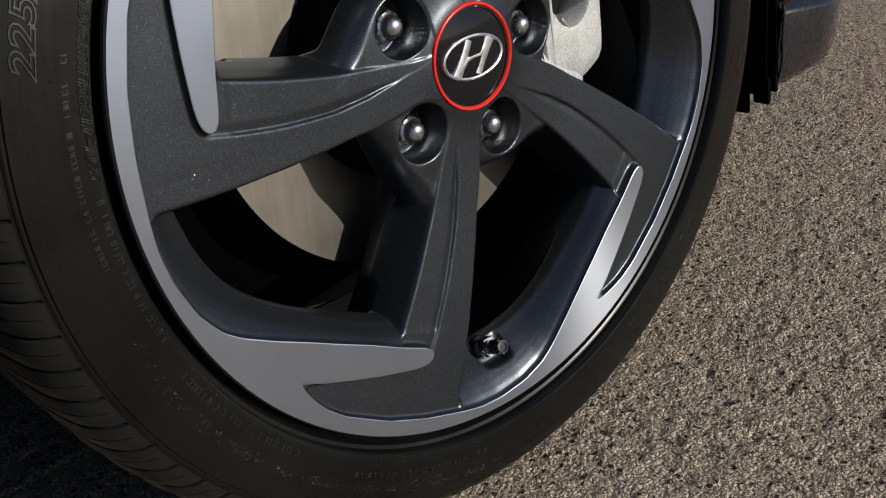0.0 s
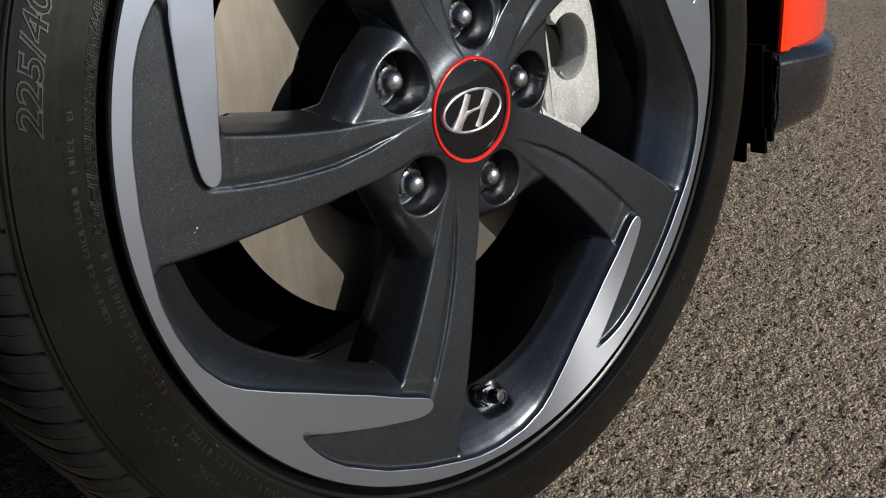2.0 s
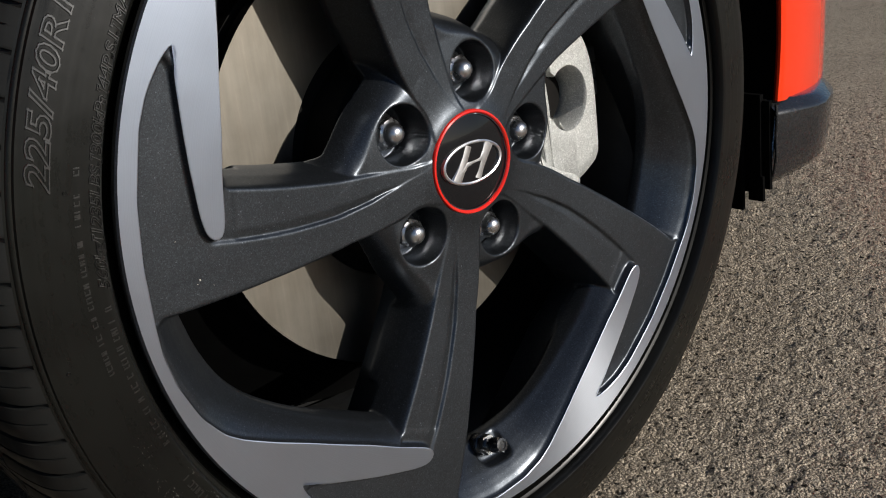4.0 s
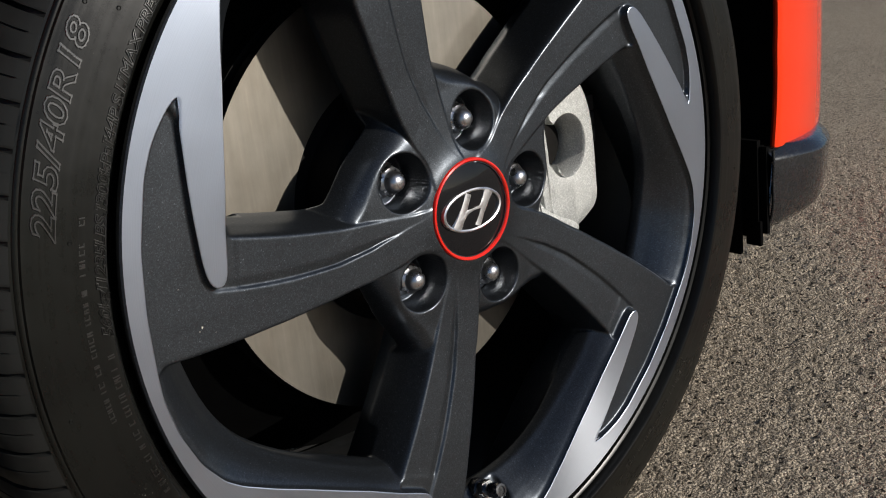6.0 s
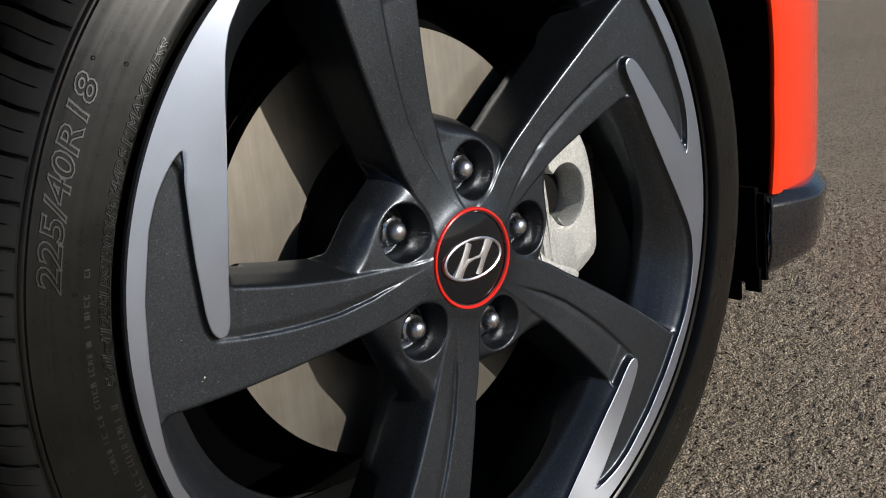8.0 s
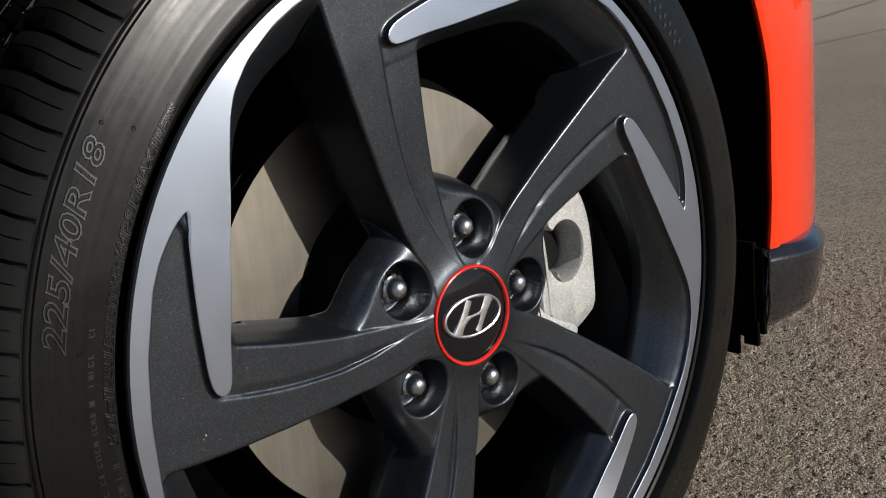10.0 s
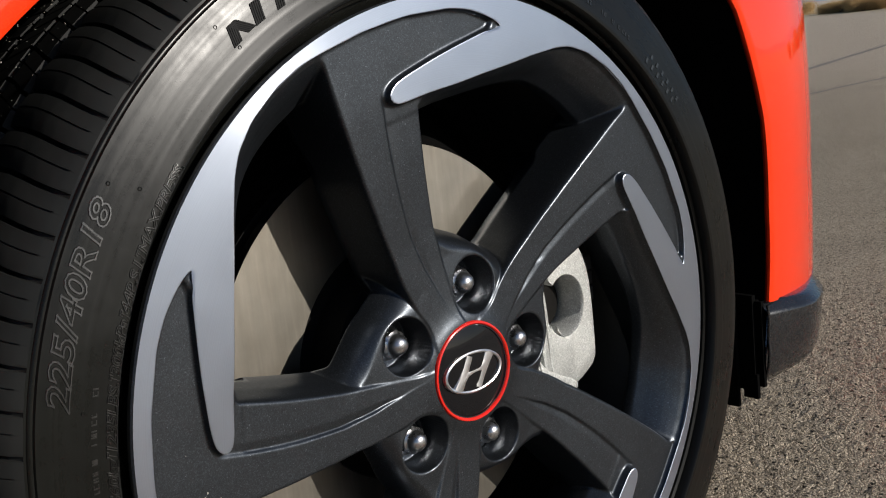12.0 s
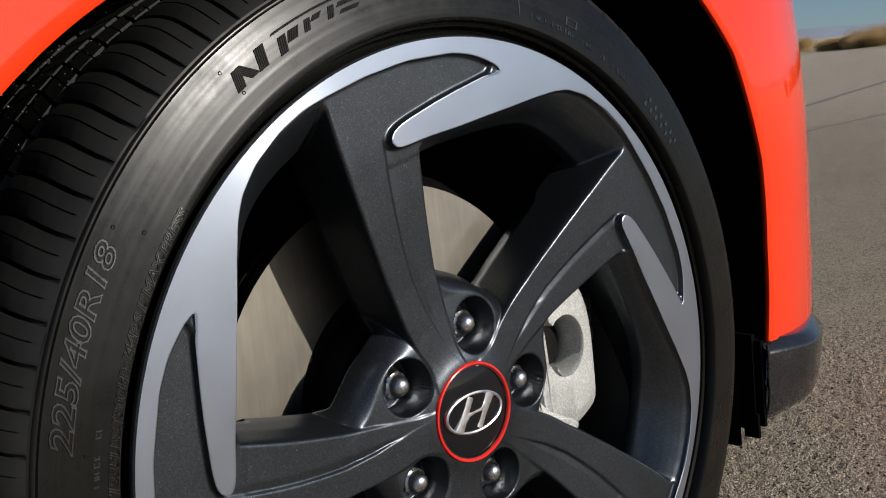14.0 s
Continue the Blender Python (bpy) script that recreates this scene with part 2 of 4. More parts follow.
RING_RED = plain("red_lacquer_ring", (0.75, 0.018, 0.012), (0.8, 0.03, 0.015), 0.22, 80, 0.0, 0.02, coat=0.6)
CALIPER = cast_metal()
HAT = matt("dark_disc_hat", (0.006, 0.0058, 0.0055), (0.012, 0.011, 0.010), 0.7, 90)
DISC = disc_metal()
PAD = plain("dark_brake_pad", (0.006, 0.006, 0.006), (0.011, 0.011, 0.011), 0.6, 120)
ASPHALT = asphalt()


# ---- mesh tools ----
HUB_Z = 0.312
TURN5 = [radians(72 * k) for k in range(5)]


def polar(r, a):
    """A place on the wheel's face: radius and angle in degrees, from the right, upwards."""
    return r * math.cos(radians(a)), r * math.sin(radians(a))


def table(pairs, v):
    xs, ys = zip(*sorted(pairs))
    return float(np.interp(v, xs, ys))


def part(name, bm, mat, parent=None, label="", sharp=35, at=(0, 0, 0), flip=False):
    me = bpy.data.meshes.new(name)
    bmesh.ops.remove_doubles(bm, verts=bm.verts, dist=1e-6)
    bmesh.ops.recalc_face_normals(bm, faces=bm.faces)
    if flip:
        bmesh.ops.reverse_faces(bm, faces=bm.faces)
    bm.to_mesh(me)
    bm.free()
    me.polygons.foreach_set("use_smooth", [True] * len(me.polygons))
    me.set_sharp_from_angle(angle=radians(sharp))
    for x in mat if isinstance(mat, (list, tuple)) else [mat]:
        me.materials.append(x)
    ob = new(name, me)
    ob.location = at
    if parent:
        ob.parent = parent
    if label:
        tagged(ob, label)
    return ob


def again(ob, turn, label=""):
    """A copy of a part, turned round the wheel's axle."""
    c = ob.copy()
    scene.collection.objects.link(c)
    c.rotation_euler = (0, -turn, 0)
    return c


def grid(bm, rows, closed_u=False, closed_v=False, mat=0, mats=()):
    """Faces between rows of points; mats names the material of the first columns."""
    vs = [[bm.verts.new(p) for p in row] for row in rows]
    nr, nc = len(vs), len(vs[0])
    for i in range(nr if closed_u else nr - 1):
        for j in range(nc if closed_v else nc - 1):
            a, b = vs[i], vs[(i + 1) % nr]
            try:
                f = bm.faces.new((a[j], a[(j + 1) % nc], b[(j + 1) % nc], b[j]))
                f.material_index = mats[j] if j < len(mats) else mat
            except ValueError:
                pass
    return vs


def lathe(bm, profile, steps=180, mat=0, centre=(0, 0)):
    """Turns (radius, y) round the y axis."""
    rows = []
    for k in range(steps):
        a = math.tau * k / steps
        rows.append([(centre[0] + r * math.cos(a), y, centre[1] + r * math.sin(a)) for r, y in profile])
    grid(bm, rows, closed_u=True, mat=mat)


def resample(points, step):
    out = []
    for a, b in zip(points, points[1:]):
        a, b = Vector(a), Vector(b)
        n = max(1, int((b - a).length / step))
        out += [a.lerp(b, i / n) for i in range(n)]
    return out + [Vector(points[-1])]


def smooth_line(points, rounds=2, closed=False):
    """Corner cutting on a polyline."""
    pts = [Vector(p) for p in points]
    for _ in range(rounds):
        new_pts = []
        n = len(pts)
        for i in range(n if closed else n - 1):
            a, b = pts[i], pts[(i + 1) % n]
            new_pts += [a.lerp(b, 0.25), a.lerp(b, 0.75)]
        pts = new_pts if closed else [pts[0], *new_pts, pts[-1]]
    return pts


def prism(bm, outline, y0, y1, bevel=0.0, mat=0):
    """A solid from a closed outline of (x, z), front face at y0 with a rounded edge, back at y1."""
    n = len(outline)
    pts = [Vector(p) for p in outline]
    area = sum(pts[i].x * pts[(i + 1) % n].y - pts[(i + 1) % n].x * pts[i].y for i in range(n))
    sgn = 1 if area > 0 else -1
    inset = []
    for i in range(n):
        t = (pts[(i + 1) % n] - pts[i - 1]).normalized()
        inset.append(pts[i] + Vector((-t.y, t.x)) * sgn * bevel)
    rows = []
    if bevel:
        rows.append([(p.x, y0, p.y) for p in inset])
        mid = [a.lerp(b, 0.7) for a, b in zip(inset, pts)]
        rows.append([(p.x, y0 + bevel * 0.3, p.y) for p in mid])
        rows.append([(p.x, y0 + bevel, p.y) for p in pts])
    else:
        rows.append([(p.x, y0, p.y) for p in pts])
    rows.append([(p.x, y1, p.y) for p in pts])
    vs = grid(bm, rows, closed_v=True, mat=mat)
    f = bm.faces.new(vs[0])
    f.material_index = mat
    f = bm.faces.new(vs[-1])
    f.material_index = mat


def box(bm, lo, hi, mat=0, bevel=0.0):
    m = Matrix.LocRotScale([(a + b) / 2 for a, b in zip(lo, hi)], None, [b - a for a, b in zip(lo, hi)])
    r = bmesh.ops.create_cube(bm, size=1, matrix=m)
    faces = {f for v in r["verts"] for f in v.link_faces}
    for f in faces:
        f.material_index = mat
    if bevel:
        edges = {e for v in r["verts"] for e in v.link_edges}
        bmesh.ops.bevel(bm, geom=list(edges), offset=bevel, segments=2, affect="EDGES", profile=0.5)


# ---- ground ----
def value_noise(x, y, step, seed):
    """Smooth random heights on a lattice of that step, in 0..1."""
    rng = np.random.default_rng(seed)
    n = 256
    lat = rng.random((n, n))
    u, v = x / step, y / step
    i, j = np.floor(u).astype(int), np.floor(v).astype(int)
    fu, fv = u - i, v - j
    fu, fv = fu * fu * (3 - 2 * fu), fv * fv * (3 - 2 * fv)
    g = lambda a, b: lat[a % n, b % n]
    return (g(i, j) * (1 - fu) + g(i + 1, j) * fu) * (1 - fv) + (g(i, j + 1) * (1 - fu) + g(i + 1, j + 1) * fu) * fv


def graded(near0, near1, step, far):
    """Lattice lines: close together over the near stretch, then wider and wider."""
    mid = np.arange(near0, near1, step)
    out, d, p = [], step, near1
    while p < far:
        out.append(p)
        d *= 1.35
        p += d
    back, d, p = [], step, near0
    while p > -far:
        d *= 1.35
        p -= d
        back.append(p)
    return np.concatenate([back[::-1], mid, out])


def build_ground():
    xs, ys = graded(-0.12, 1.30, 0.0030, 1800), graded(-0.42, 0.70, 0.0030, 1800)
    gx, gy = np.meshgrid(xs, ys, indexing="ij")
    h = 0.0030 * value_noise(gx, gy, 0.0058, 1) + 0.0014 * value_noise(gx, gy, 0.019, 2) + 0.0012 * value_noise(gx, gy, 0.06, 3)
    pit = value_noise(gx + 3, gy, 0.021, 4)
    h -= 0.0030 * np.clip(pit - 0.82, 0, 1) * 5 * value_noise(gx, gy + 7, 0.009, 5)
    near = (gx > -0.3) & (gx < 1.6) & (gy > -0.6) & (gy < 1.0)
    h = np.where(near, h - 0.0051, -0.002)
    co = np.stack([gx, gy, h], -1).reshape(-1, 3)
    nx, ny = len(xs), len(ys)
    idx = np.arange(nx * ny).reshape(nx, ny)
    q = np.stack([idx[:-1, :-1], idx[1:, :-1], idx[1:, 1:], idx[:-1, 1:]], -1).reshape(-1, 4)
    me = bpy.data.meshes.new("ground")
    me.from_pydata(co.tolist(), [], q.tolist())
    me.polygons.foreach_set("use_smooth", [True] * len(me.polygons))
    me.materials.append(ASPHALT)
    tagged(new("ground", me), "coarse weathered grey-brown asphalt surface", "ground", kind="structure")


build_ground()

# ---- the car ----
car = tagged(new("car"), "orange-red hatchback parked on asphalt with its front wheel turned", "car")

# -- wheel: barrel and bead seat --
bm = bmesh.new()
lathe(bm, [(0.2365, -0.0195), (0.2440, -0.0200), (0.2450, -0.0190), (0.2452, -0.0165), (0.2440, -0.0125), (0.2415, -0.0095),
           (0.2330, -0.006), (0.2300, 0.010)], 240, 1)
lathe(bm, [(0.2300, 0.010), (0.2300, 0.030), (0.2240, 0.040), (0.2180, 0.060), (0.2160, 0.11), (0.2190, 0.150), (0.2260, 0.168),
           (0.2280, 0.186), (0.2380, 0.192), (0.2400, 0.196), (0.2380, 0.199), (0.2300, 0.197)], 180, 0)
wheel = part("wheel", bm, [BARREL, GLOSS], car, "eighteen-inch dark grey alloy wheel with machined faces", at=(0, 0, HUB_Z))

# -- machined ring with fangs, one piece for each fifth --
FANG = [(0.2362, 186), (0.2352, 183.5), (0.2346, 178), (0.2344, 170), (0.2346, 161), (0.2336, 157), (0.2318, 154.6), (0.2300, 152.6),
        (0.2280, 151.0), (0.2260, 150.0), (0.2238, 149.7), (0.2218, 150.9), (0.2203, 153.4), (0.2103, 160.5), (0.2052, 165.4), (0.1996, 172.6), (0.1976, 175.2), (0.1955, 176.7),
        (0.1930, 177.4), (0.1904, 177.6), (0.1882, 177.2), (0.1866, 176.2), (0.1859, 174.0), (0.1864, 168.4), (0.1884, 161.0),
        (0.1955, 152.9), (0.2023, 147.6), (0.2135, 141.6), (0.2254, 136.3), (0.2312, 133.3), (0.2358, 128.8), (0.2380, 122.8), (0.2380, 118), (0.2362, 114)]


def fang_outline():
    inner = resample([polar(*p) for p in FANG], 0.0022)
    for _ in range(3):
        inner = [inner[0]] + [(a + b * 2 + c) / 4 for a, b, c in zip(inner, inner[1:], inner[2:])] + [inner[-1]]
    outer = [Vector(polar(0.2440, a)) for a in np.linspace(114, 186, 37)]
    return outer, inner


bm = bmesh.new()
outer, inner = fang_outline()
ring = outer + inner[1:-1] if (outer[-1] - inner[0]).length < 1e-6 else outer + inner
FACE_Y = -0.0203
top = [bm.verts.new((p.x, FACE_Y, p.y)) for p in ring]
face = bm.faces.new(top)
bmesh.ops.triangulate(bm, faces=[face], ngon_method="BEAUTY")
n_in = len(inner)
rows = []
for out, dy in ((0.0, 0.0), (0.00050, 0.00021), (0.00058, 0.00040), (0.00060, 0.0011)):
    line = []
    for i, p in enumerate(inner):
        t = (inner[min(i + 1, n_in - 1)] - inner[max(i - 1, 0)]).normalized()
        q = p + Vector((-t.y, t.x)) * -out
        line.append((q.x, FACE_Y + dy, q.y))
    rows.append(line)
grid(bm, rows[:3])
grid(bm, rows[2:], mat=1)
machined = part("machined_face", bm, [MACHINED, PAINT], wheel, "bright machined aluminium rim face and blade", sharp=10)
for a in TURN5[1:]:
    again(machined, a)

# -- wheel face: spokes, hub and window walls as one casting, a fifth at a time --
MAIN_Y = [(0.03, -0.0118), (0.0345, -0.0118), (0.040, -0.0100), (0.05, -0.0088), (0.06, -0.0085), (0.10, -0.0095), (0.15, -0.0130), (0.19, -0.0150), (0.2280, -0.0156), (0.2365, -0.0158)]
EDGE_A = [(0.028, 224), (0.034, 216), (0.038, 210), (0.042, 204.2), (0.046, 201.3), (0.052, 199.9), (0.06, 199.5), (0.068, 198.4), (0.08, 196.6), (0.0996, 193.6), (0.1322, 190.8), (0.1600, 189.0), (0.1913, 187.4), (0.2300, 185.7), (0.2365, 185.5)]
EDGE_B = [(0.028, 164), (0.034, 170), (0.0415, 176.5), (0.06, 181.5), (0.08, 183.6), (0.1045, 183.7), (0.14, 181.6), (0.179, 179.1), (0.186, 178.6), (0.192, 178.3), (0.1955, 177.4),
          (0.1985, 174.7), (0.2025, 169.3), (0.2103, 161.4), (0.218, 156.7), (0.226, 152.3), (0.2300, 153.6), (0.2330, 157.0), (0.2350, 164)]
LINE_1 = [(0.028, 163.8), (0.034, 169.6), (0.0415, 176.2), (0.050, 178.4), (0.060, 179.3), (0.07, 179.5), (0.1031, 180.1), (0.14, 178.8), (0.1744, 177.2), (0.19, 176.4)]
RIDGE = [(0.028, 160), (0.034, 167), (0.040, 169.3), (0.046, 171.0), (0.0594, 171.6), (0.07, 172.0), (0.08, 172.2), (0.1015, 172.4), (0.1402, 171.3), (0.1723, 170.2), (0.19, 169.6)]
WALL_LOW = [(0.2090, 187.5, 0.013), (0.2085, 191, 0.012), (0.2080, 196.5, 0.012), (0.2065, 202.5, 0.011), (0.2030, 208, 0.008), (0.1955, 213.5, 0.004), (0.1880, 219.5, 0.002),
            (0.1815, 226, 0.001), (0.1775, 232.5, 0.0), (0.1735, 240.5, 0.0), (0.1720, 246.5, 0.0), (0.1720, 249.5, 0.0), (0.1725, 250.5, 0.0)]
NUT_R, NUT_A, POCKET = 0.05715, 221.6, 0.0192
LOBE = [(0.03, 0.0118), (0.0345, 0.0118), (0.040, 0.0094), (0.046, 0.0084), (0.055, 0.0080), (0.3, 0.0080)]
BACK_Y = 0.044


def look_up(pairs, v):
    xs, ys = zip(*sorted(pairs))
    return np.interp(v, xs, ys)


def rounded_table(pairs, reach, n=400):
    """The same table on close steps with its corners smoothed over that reach."""
    xs, _ = zip(*sorted(pairs))
    v = np.linspace(xs[0], xs[-1], n)
    w = np.array([1, 2, 3, 4, 5, 4, 3, 2, 1]) / 25
    y = sum(look_up(pairs, np.clip(v + reach * k / 4, xs[0], xs[-1])) * f for k, f in zip(range(-4, 5), w))
    return list(zip(v.tolist(), y.tolist()))


def edge_line(pairs, r0, r1, n):
    return [polar(r, float(look_up(pairs, r))) for r in np.linspace(r0, r1, n)]


def away_from(poly, x, z):
    """Signed distance from a closed outline, negative inside."""
    best = np.full(x.shape, 1e9)
    inside = np.zeros(x.shape, bool)
    for (ax, az), (bx, bz) in zip(poly, [*poly[1:], poly[0]]):
        dx, dz = bx - ax, bz - az
        n = dx * dx + dz * dz
        if n < 1e-14:
            continue
        t = np.clip(((x - ax) * dx + (z - az) * dz) / n, 0, 1)
        best = np.minimum(best, (x - ax - t * dx) ** 2 + (z - az - t * dz) ** 2)
        if az != bz:
            inside ^= ((az > z) != (bz > z)) & (x < dx * (z - az) / dz + ax)
    return np.where(inside, -1, 1) * np.sqrt(best)


def hollow(d, radius):
    """Rise of a hollow quarter round at the distance d from its wall."""
    u = np.clip(1 - d / radius, 0, 1)
    return radius * (1 - np.sqrt(1 - u * u))


def soft_max(a, b, k):
    h = np.maximum(k - np.abs(a - b), 0) / k
    return np.maximum(a, b) + h * h * k / 4


R_STEPS, A_STEPS, Y_STEPS = 250, 340, 82
FACE_R = np.linspace(0.0300, 0.2436, R_STEPS)
FACE_A = 150 + 72 * np.arange(A_STEPS) / A_STEPS
FACE_DEPTH = np.linspace(-0.0212, 0.0465, Y_STEPS)


def face_height():
    """Height of the casting towards the viewer over radius and angle; it repeats each fifth."""
    wide = np.concatenate([FACE_A - 72, FACE_A, FACE_A + 72])
    r, a = np.meshgrid(FACE_R, wide, indexing="ij")
    x, z = r * np.cos(np.radians(a)), r * np.sin(np.radians(a))
    edge_b, edge_a = rounded_table(EDGE_B, 0.0022), rounded_table(EDGE_A, 0.003)
    ridge, crease = rounded_table(RIDGE, 0.004), rounded_table(LINE_1, 0.004)
    top = -look_up(rounded_table(MAIN_Y, 0.006), r)

    blade = away_from(edge_line(edge_a, 0.028, 0.2385, 60) + edge_line(edge_b, 0.2350, 0.028, 100), x, z)
    wall = look_up([(-1, 0.0), (0, 0.0), (0.0006, 0.0006), (0.0013, 0.0022), (0.0021, 0.0058), (0.0048, 0.044), (0.010, 0.11), (1, 5)], blade)
    h_blade = top - wall

    band = away_from(edge_line(ridge, 0.028, 0.1915, 60) + edge_line(edge_b, 0.1915, 0.028, 60), x, z)
    groove = look_up([(0.054, 0.0), (0.072, 0.0023), (0.085, 0.0017), (0.11, 0.0012), (0.14, 0.0009), (0.186, 0.0008)], r)
    t = (a - look_up(crease, r)) / np.maximum(look_up(edge_b, r) - look_up(crease, r), 0.05)
    dip = look_up([(-0.06, 0.0), (0.06, 0.05), (0.88, 1.0), (1.5, 1.0)], t)
    wall = look_up([(-1, 0.0), (0, 0.0), (0.0010, 0.0010), (0.0024, 0.0048), (0.0056, 0.0165), (0.0082, 0.030), (0.0095, 0.045), (0.016, 0.11), (1, 5)], band)
    h_band = top - look_up([(0.046, 0.0002), (0.066, 0.0011)], r) - groove * dip - wall

    land = away_from([tuple(p) for p in outer + inner], x, z)
    land = np.where(r > 0.2405, np.minimum(land, -0.001), land)
    h_land = -FACE_Y - 0.0003 - np.maximum(land, 0) * 3.4

    def near(d):
        """The least distance over the fifths."""
        n = A_STEPS
        return np.minimum(np.minimum(d[:, :n], d[:, n:2 * n]), d[:, 2 * n:])

    def highest(h):
        n = A_STEPS
        return np.maximum(np.maximum(h[:, :n], h[:, n:2 * n]), h[:, 2 * n:])

    # ramp from the ring's inner edge down to the window's lip
    lip = [(math.degrees(math.atan2(p.y, p.x)) % 360 + 72, p.length) for p in inner if p.length < 0.1945 or math.degrees(math.atan2(p.y, p.x)) % 360 + 72 < 222]
    lip = [q for q in lip if q[0] < 248.5]
    hi_r = look_up(lip, a)
    lo_r = look_up(rounded_table([(b, q) for q, b, _ in WALL_LOW], 4), a)
    lo_h = -look_up(rounded_table([(b, y) for _, b, y in WALL_LOW], 4), a)
    s = (hi_r - r) / np.maximum(hi_r - lo_r, 0.004)
    g = look_up([(0, 0), (0.05, 0.06), (0.17, 0.13), (0.32, 0.25), (0.48, 0.40), (0.64, 0.58), (0.80, 0.78), (0.92, 0.92), (1.0, 1.03)], s)
    hi_h = -FACE_Y - 0.0018
    h_ramp = hi_h + (lo_h - hi_h) * g - np.maximum(lo_r - r, 0) * 7
    off = np.maximum(np.maximum(180 - a, a - 254), 0) * np.radians(1) * r
    h_ramp = h_ramp - off * 20

    # flat middle of the hub
    h_hub = look_up(rounded_table(LOBE[:5], 0.003), r)

    n = A_STEPS
    d_blade, d_band = near(blade), near(band)
    h_blade, h_band, h_land, h_ramp, h_hub = (highest(q) for q in (h_blade, h_band, h_land, h_ramp, h_hub))
    rr, mid_top = r[:, :n], top[:, :n]
    # round bosses about the nut pockets, swept into the spokes beside them
    x0, z0 = x[:, n:2 * n], z[:, n:2 * n]
    pockets = [np.hypot(x0 - px, z0 - pz) for px, pz in (polar(NUT_R, NUT_A + 72 * k) for k in (-1, 0, 1))]
    skirt = np.min(pockets, axis=0) - POCKET + 0.0015
    skirt = -soft_max(-skirt, -(d_band + look_up([(0.070, 0.0), (0.090, 0.004), (0.110, 0.012), (0.14, 0.04)], rr)), 0.046)
    skirt = -soft_max(-skirt, -(d_blade + look_up([(0.054, 0.001), (0.066, 0.010), (0.078, 0.05)], rr)), 0.012)
    boss = look_up(rounded_table([(-0.3, 0.0080), (-0.004, 0.0080), (0.0, 0.0076), (0.002, 0.0066), (0.0045, 0.0040), (0.0068, 0.0002), (0.009, -0.0052), (0.011, -0.0120), (0.013, -0.0205), (0.0155, -0.034), (0.019, -0.06), (0.3, -2.5)], 0.002, 6000), skirt)
    h_hub = np.minimum(h_hub, boss + look_up([(0.046, 0.02), (0.060, 0.0)], rr))
    h_hub = np.minimum(h_hub, mid_top - look_up([(0.050, 0.0), (0.066, 0.0010), (0.080, 0.0026)], rr))
    h_ramp = h_ramp + hollow(np.maximum(np.minimum(d_blade, d_band), 0), 0.006) * look_up([(0.15, 0.0), (0.17, 1.0)], rr)
    clear = np.minimum(d_blade, d_band)
    h_ramp = np.minimum(h_ramp, mid_top - 0.0022 + np.clip(clear, 0, 0.02) * 1.5)
    h = np.maximum(h_blade, h_band)
    h = soft_max(h, h_hub, 0.0025)
    h = soft_max(h, h_ramp, 0.003)
    h = soft_max(h, h_land, 0.0012)
    # nut pockets
    for d in pockets:
        bore = -0.0165 + np.maximum(d - POCKET + 0.0017, 0) * 22
        h = -soft_max(-h, -bore, 0.0022)
    # the hub's lobes are hollow behind, between the spokes
    gap = np.minimum(np.minimum(d_blade - 0.005, d_band - 0.008), np.minimum(rr - 0.070, (0.168 - rr) * 0.3))
    back = look_up([(-0.006, BACK_Y), (0.004, 0.017)], gap)
    # and so are the ramps, behind the windows' lip
    lip_y = np.minimum(highest(np.where((a > 184) & (a < 252), -lo_h, -1.0)), 0.02)
    past = np.minimum(clear - 0.006, highest(np.where((a > 184) & (a < 252), hi_r - r, -1.0)) - 0.010)
    past = np.where(rr > 0.155, past, -1.0)
    behind = lip_y + 0.009
    back = np.minimum(back, BACK_Y + (behind - BACK_Y) * look_up([(-0.004, 0.0), (0.004, 1.0)], past))
    return h, back


def blurred(f, axis, times, wrap=False):
    for _ in range(times):
        if wrap:
            f = 0.5 * f + 0.25 * (np.roll(f, 1, axis) + np.roll(f, -1, axis))
        else:
            n = f.shape[axis]
            up = np.take(f, np.minimum(np.arange(n) + 1, n - 1), axis)
            low = np.take(f, np.maximum(np.arange(n) - 1, 0), axis)
            f = 0.5 * f + 0.25 * (up + low)
    return f


def face_field():
    """Rough signed distance from the casting's skin on the lattice, edges softened."""
    h, back = face_height()
    gr = np.gradient(h, FACE_R, axis=0)
    ga = (np.roll(h, -1, 1) - np.roll(h, 1, 1)) / (2 * math.radians(72 / A_STEPS) * FACE_R[:, None])
    steep = np.sqrt(1 + gr * gr + ga * ga)
    f = ((-FACE_DEPTH[None, None, :] - h[:, :, None]) / steep[:, :, None]).astype(np.float32)
    f = np.maximum(f, FACE_DEPTH[None, None, :] - back[:, :, None])
    f = np.clip(f, -0.003, 0.003).astype(np.float32)
    f = blurred(blurred(f, 0, 2), 2, 2)
    for lo, hi, times in ((0, 40, 12), (40, 90, 7), (90, 150, 4), (150, R_STEPS, 2)):
        f[lo:hi] = blurred(f[lo:hi], 1, times, True)
    return np.maximum(f, (FACE_DEPTH - BACK_Y)[None, None, :].astype(np.float32))


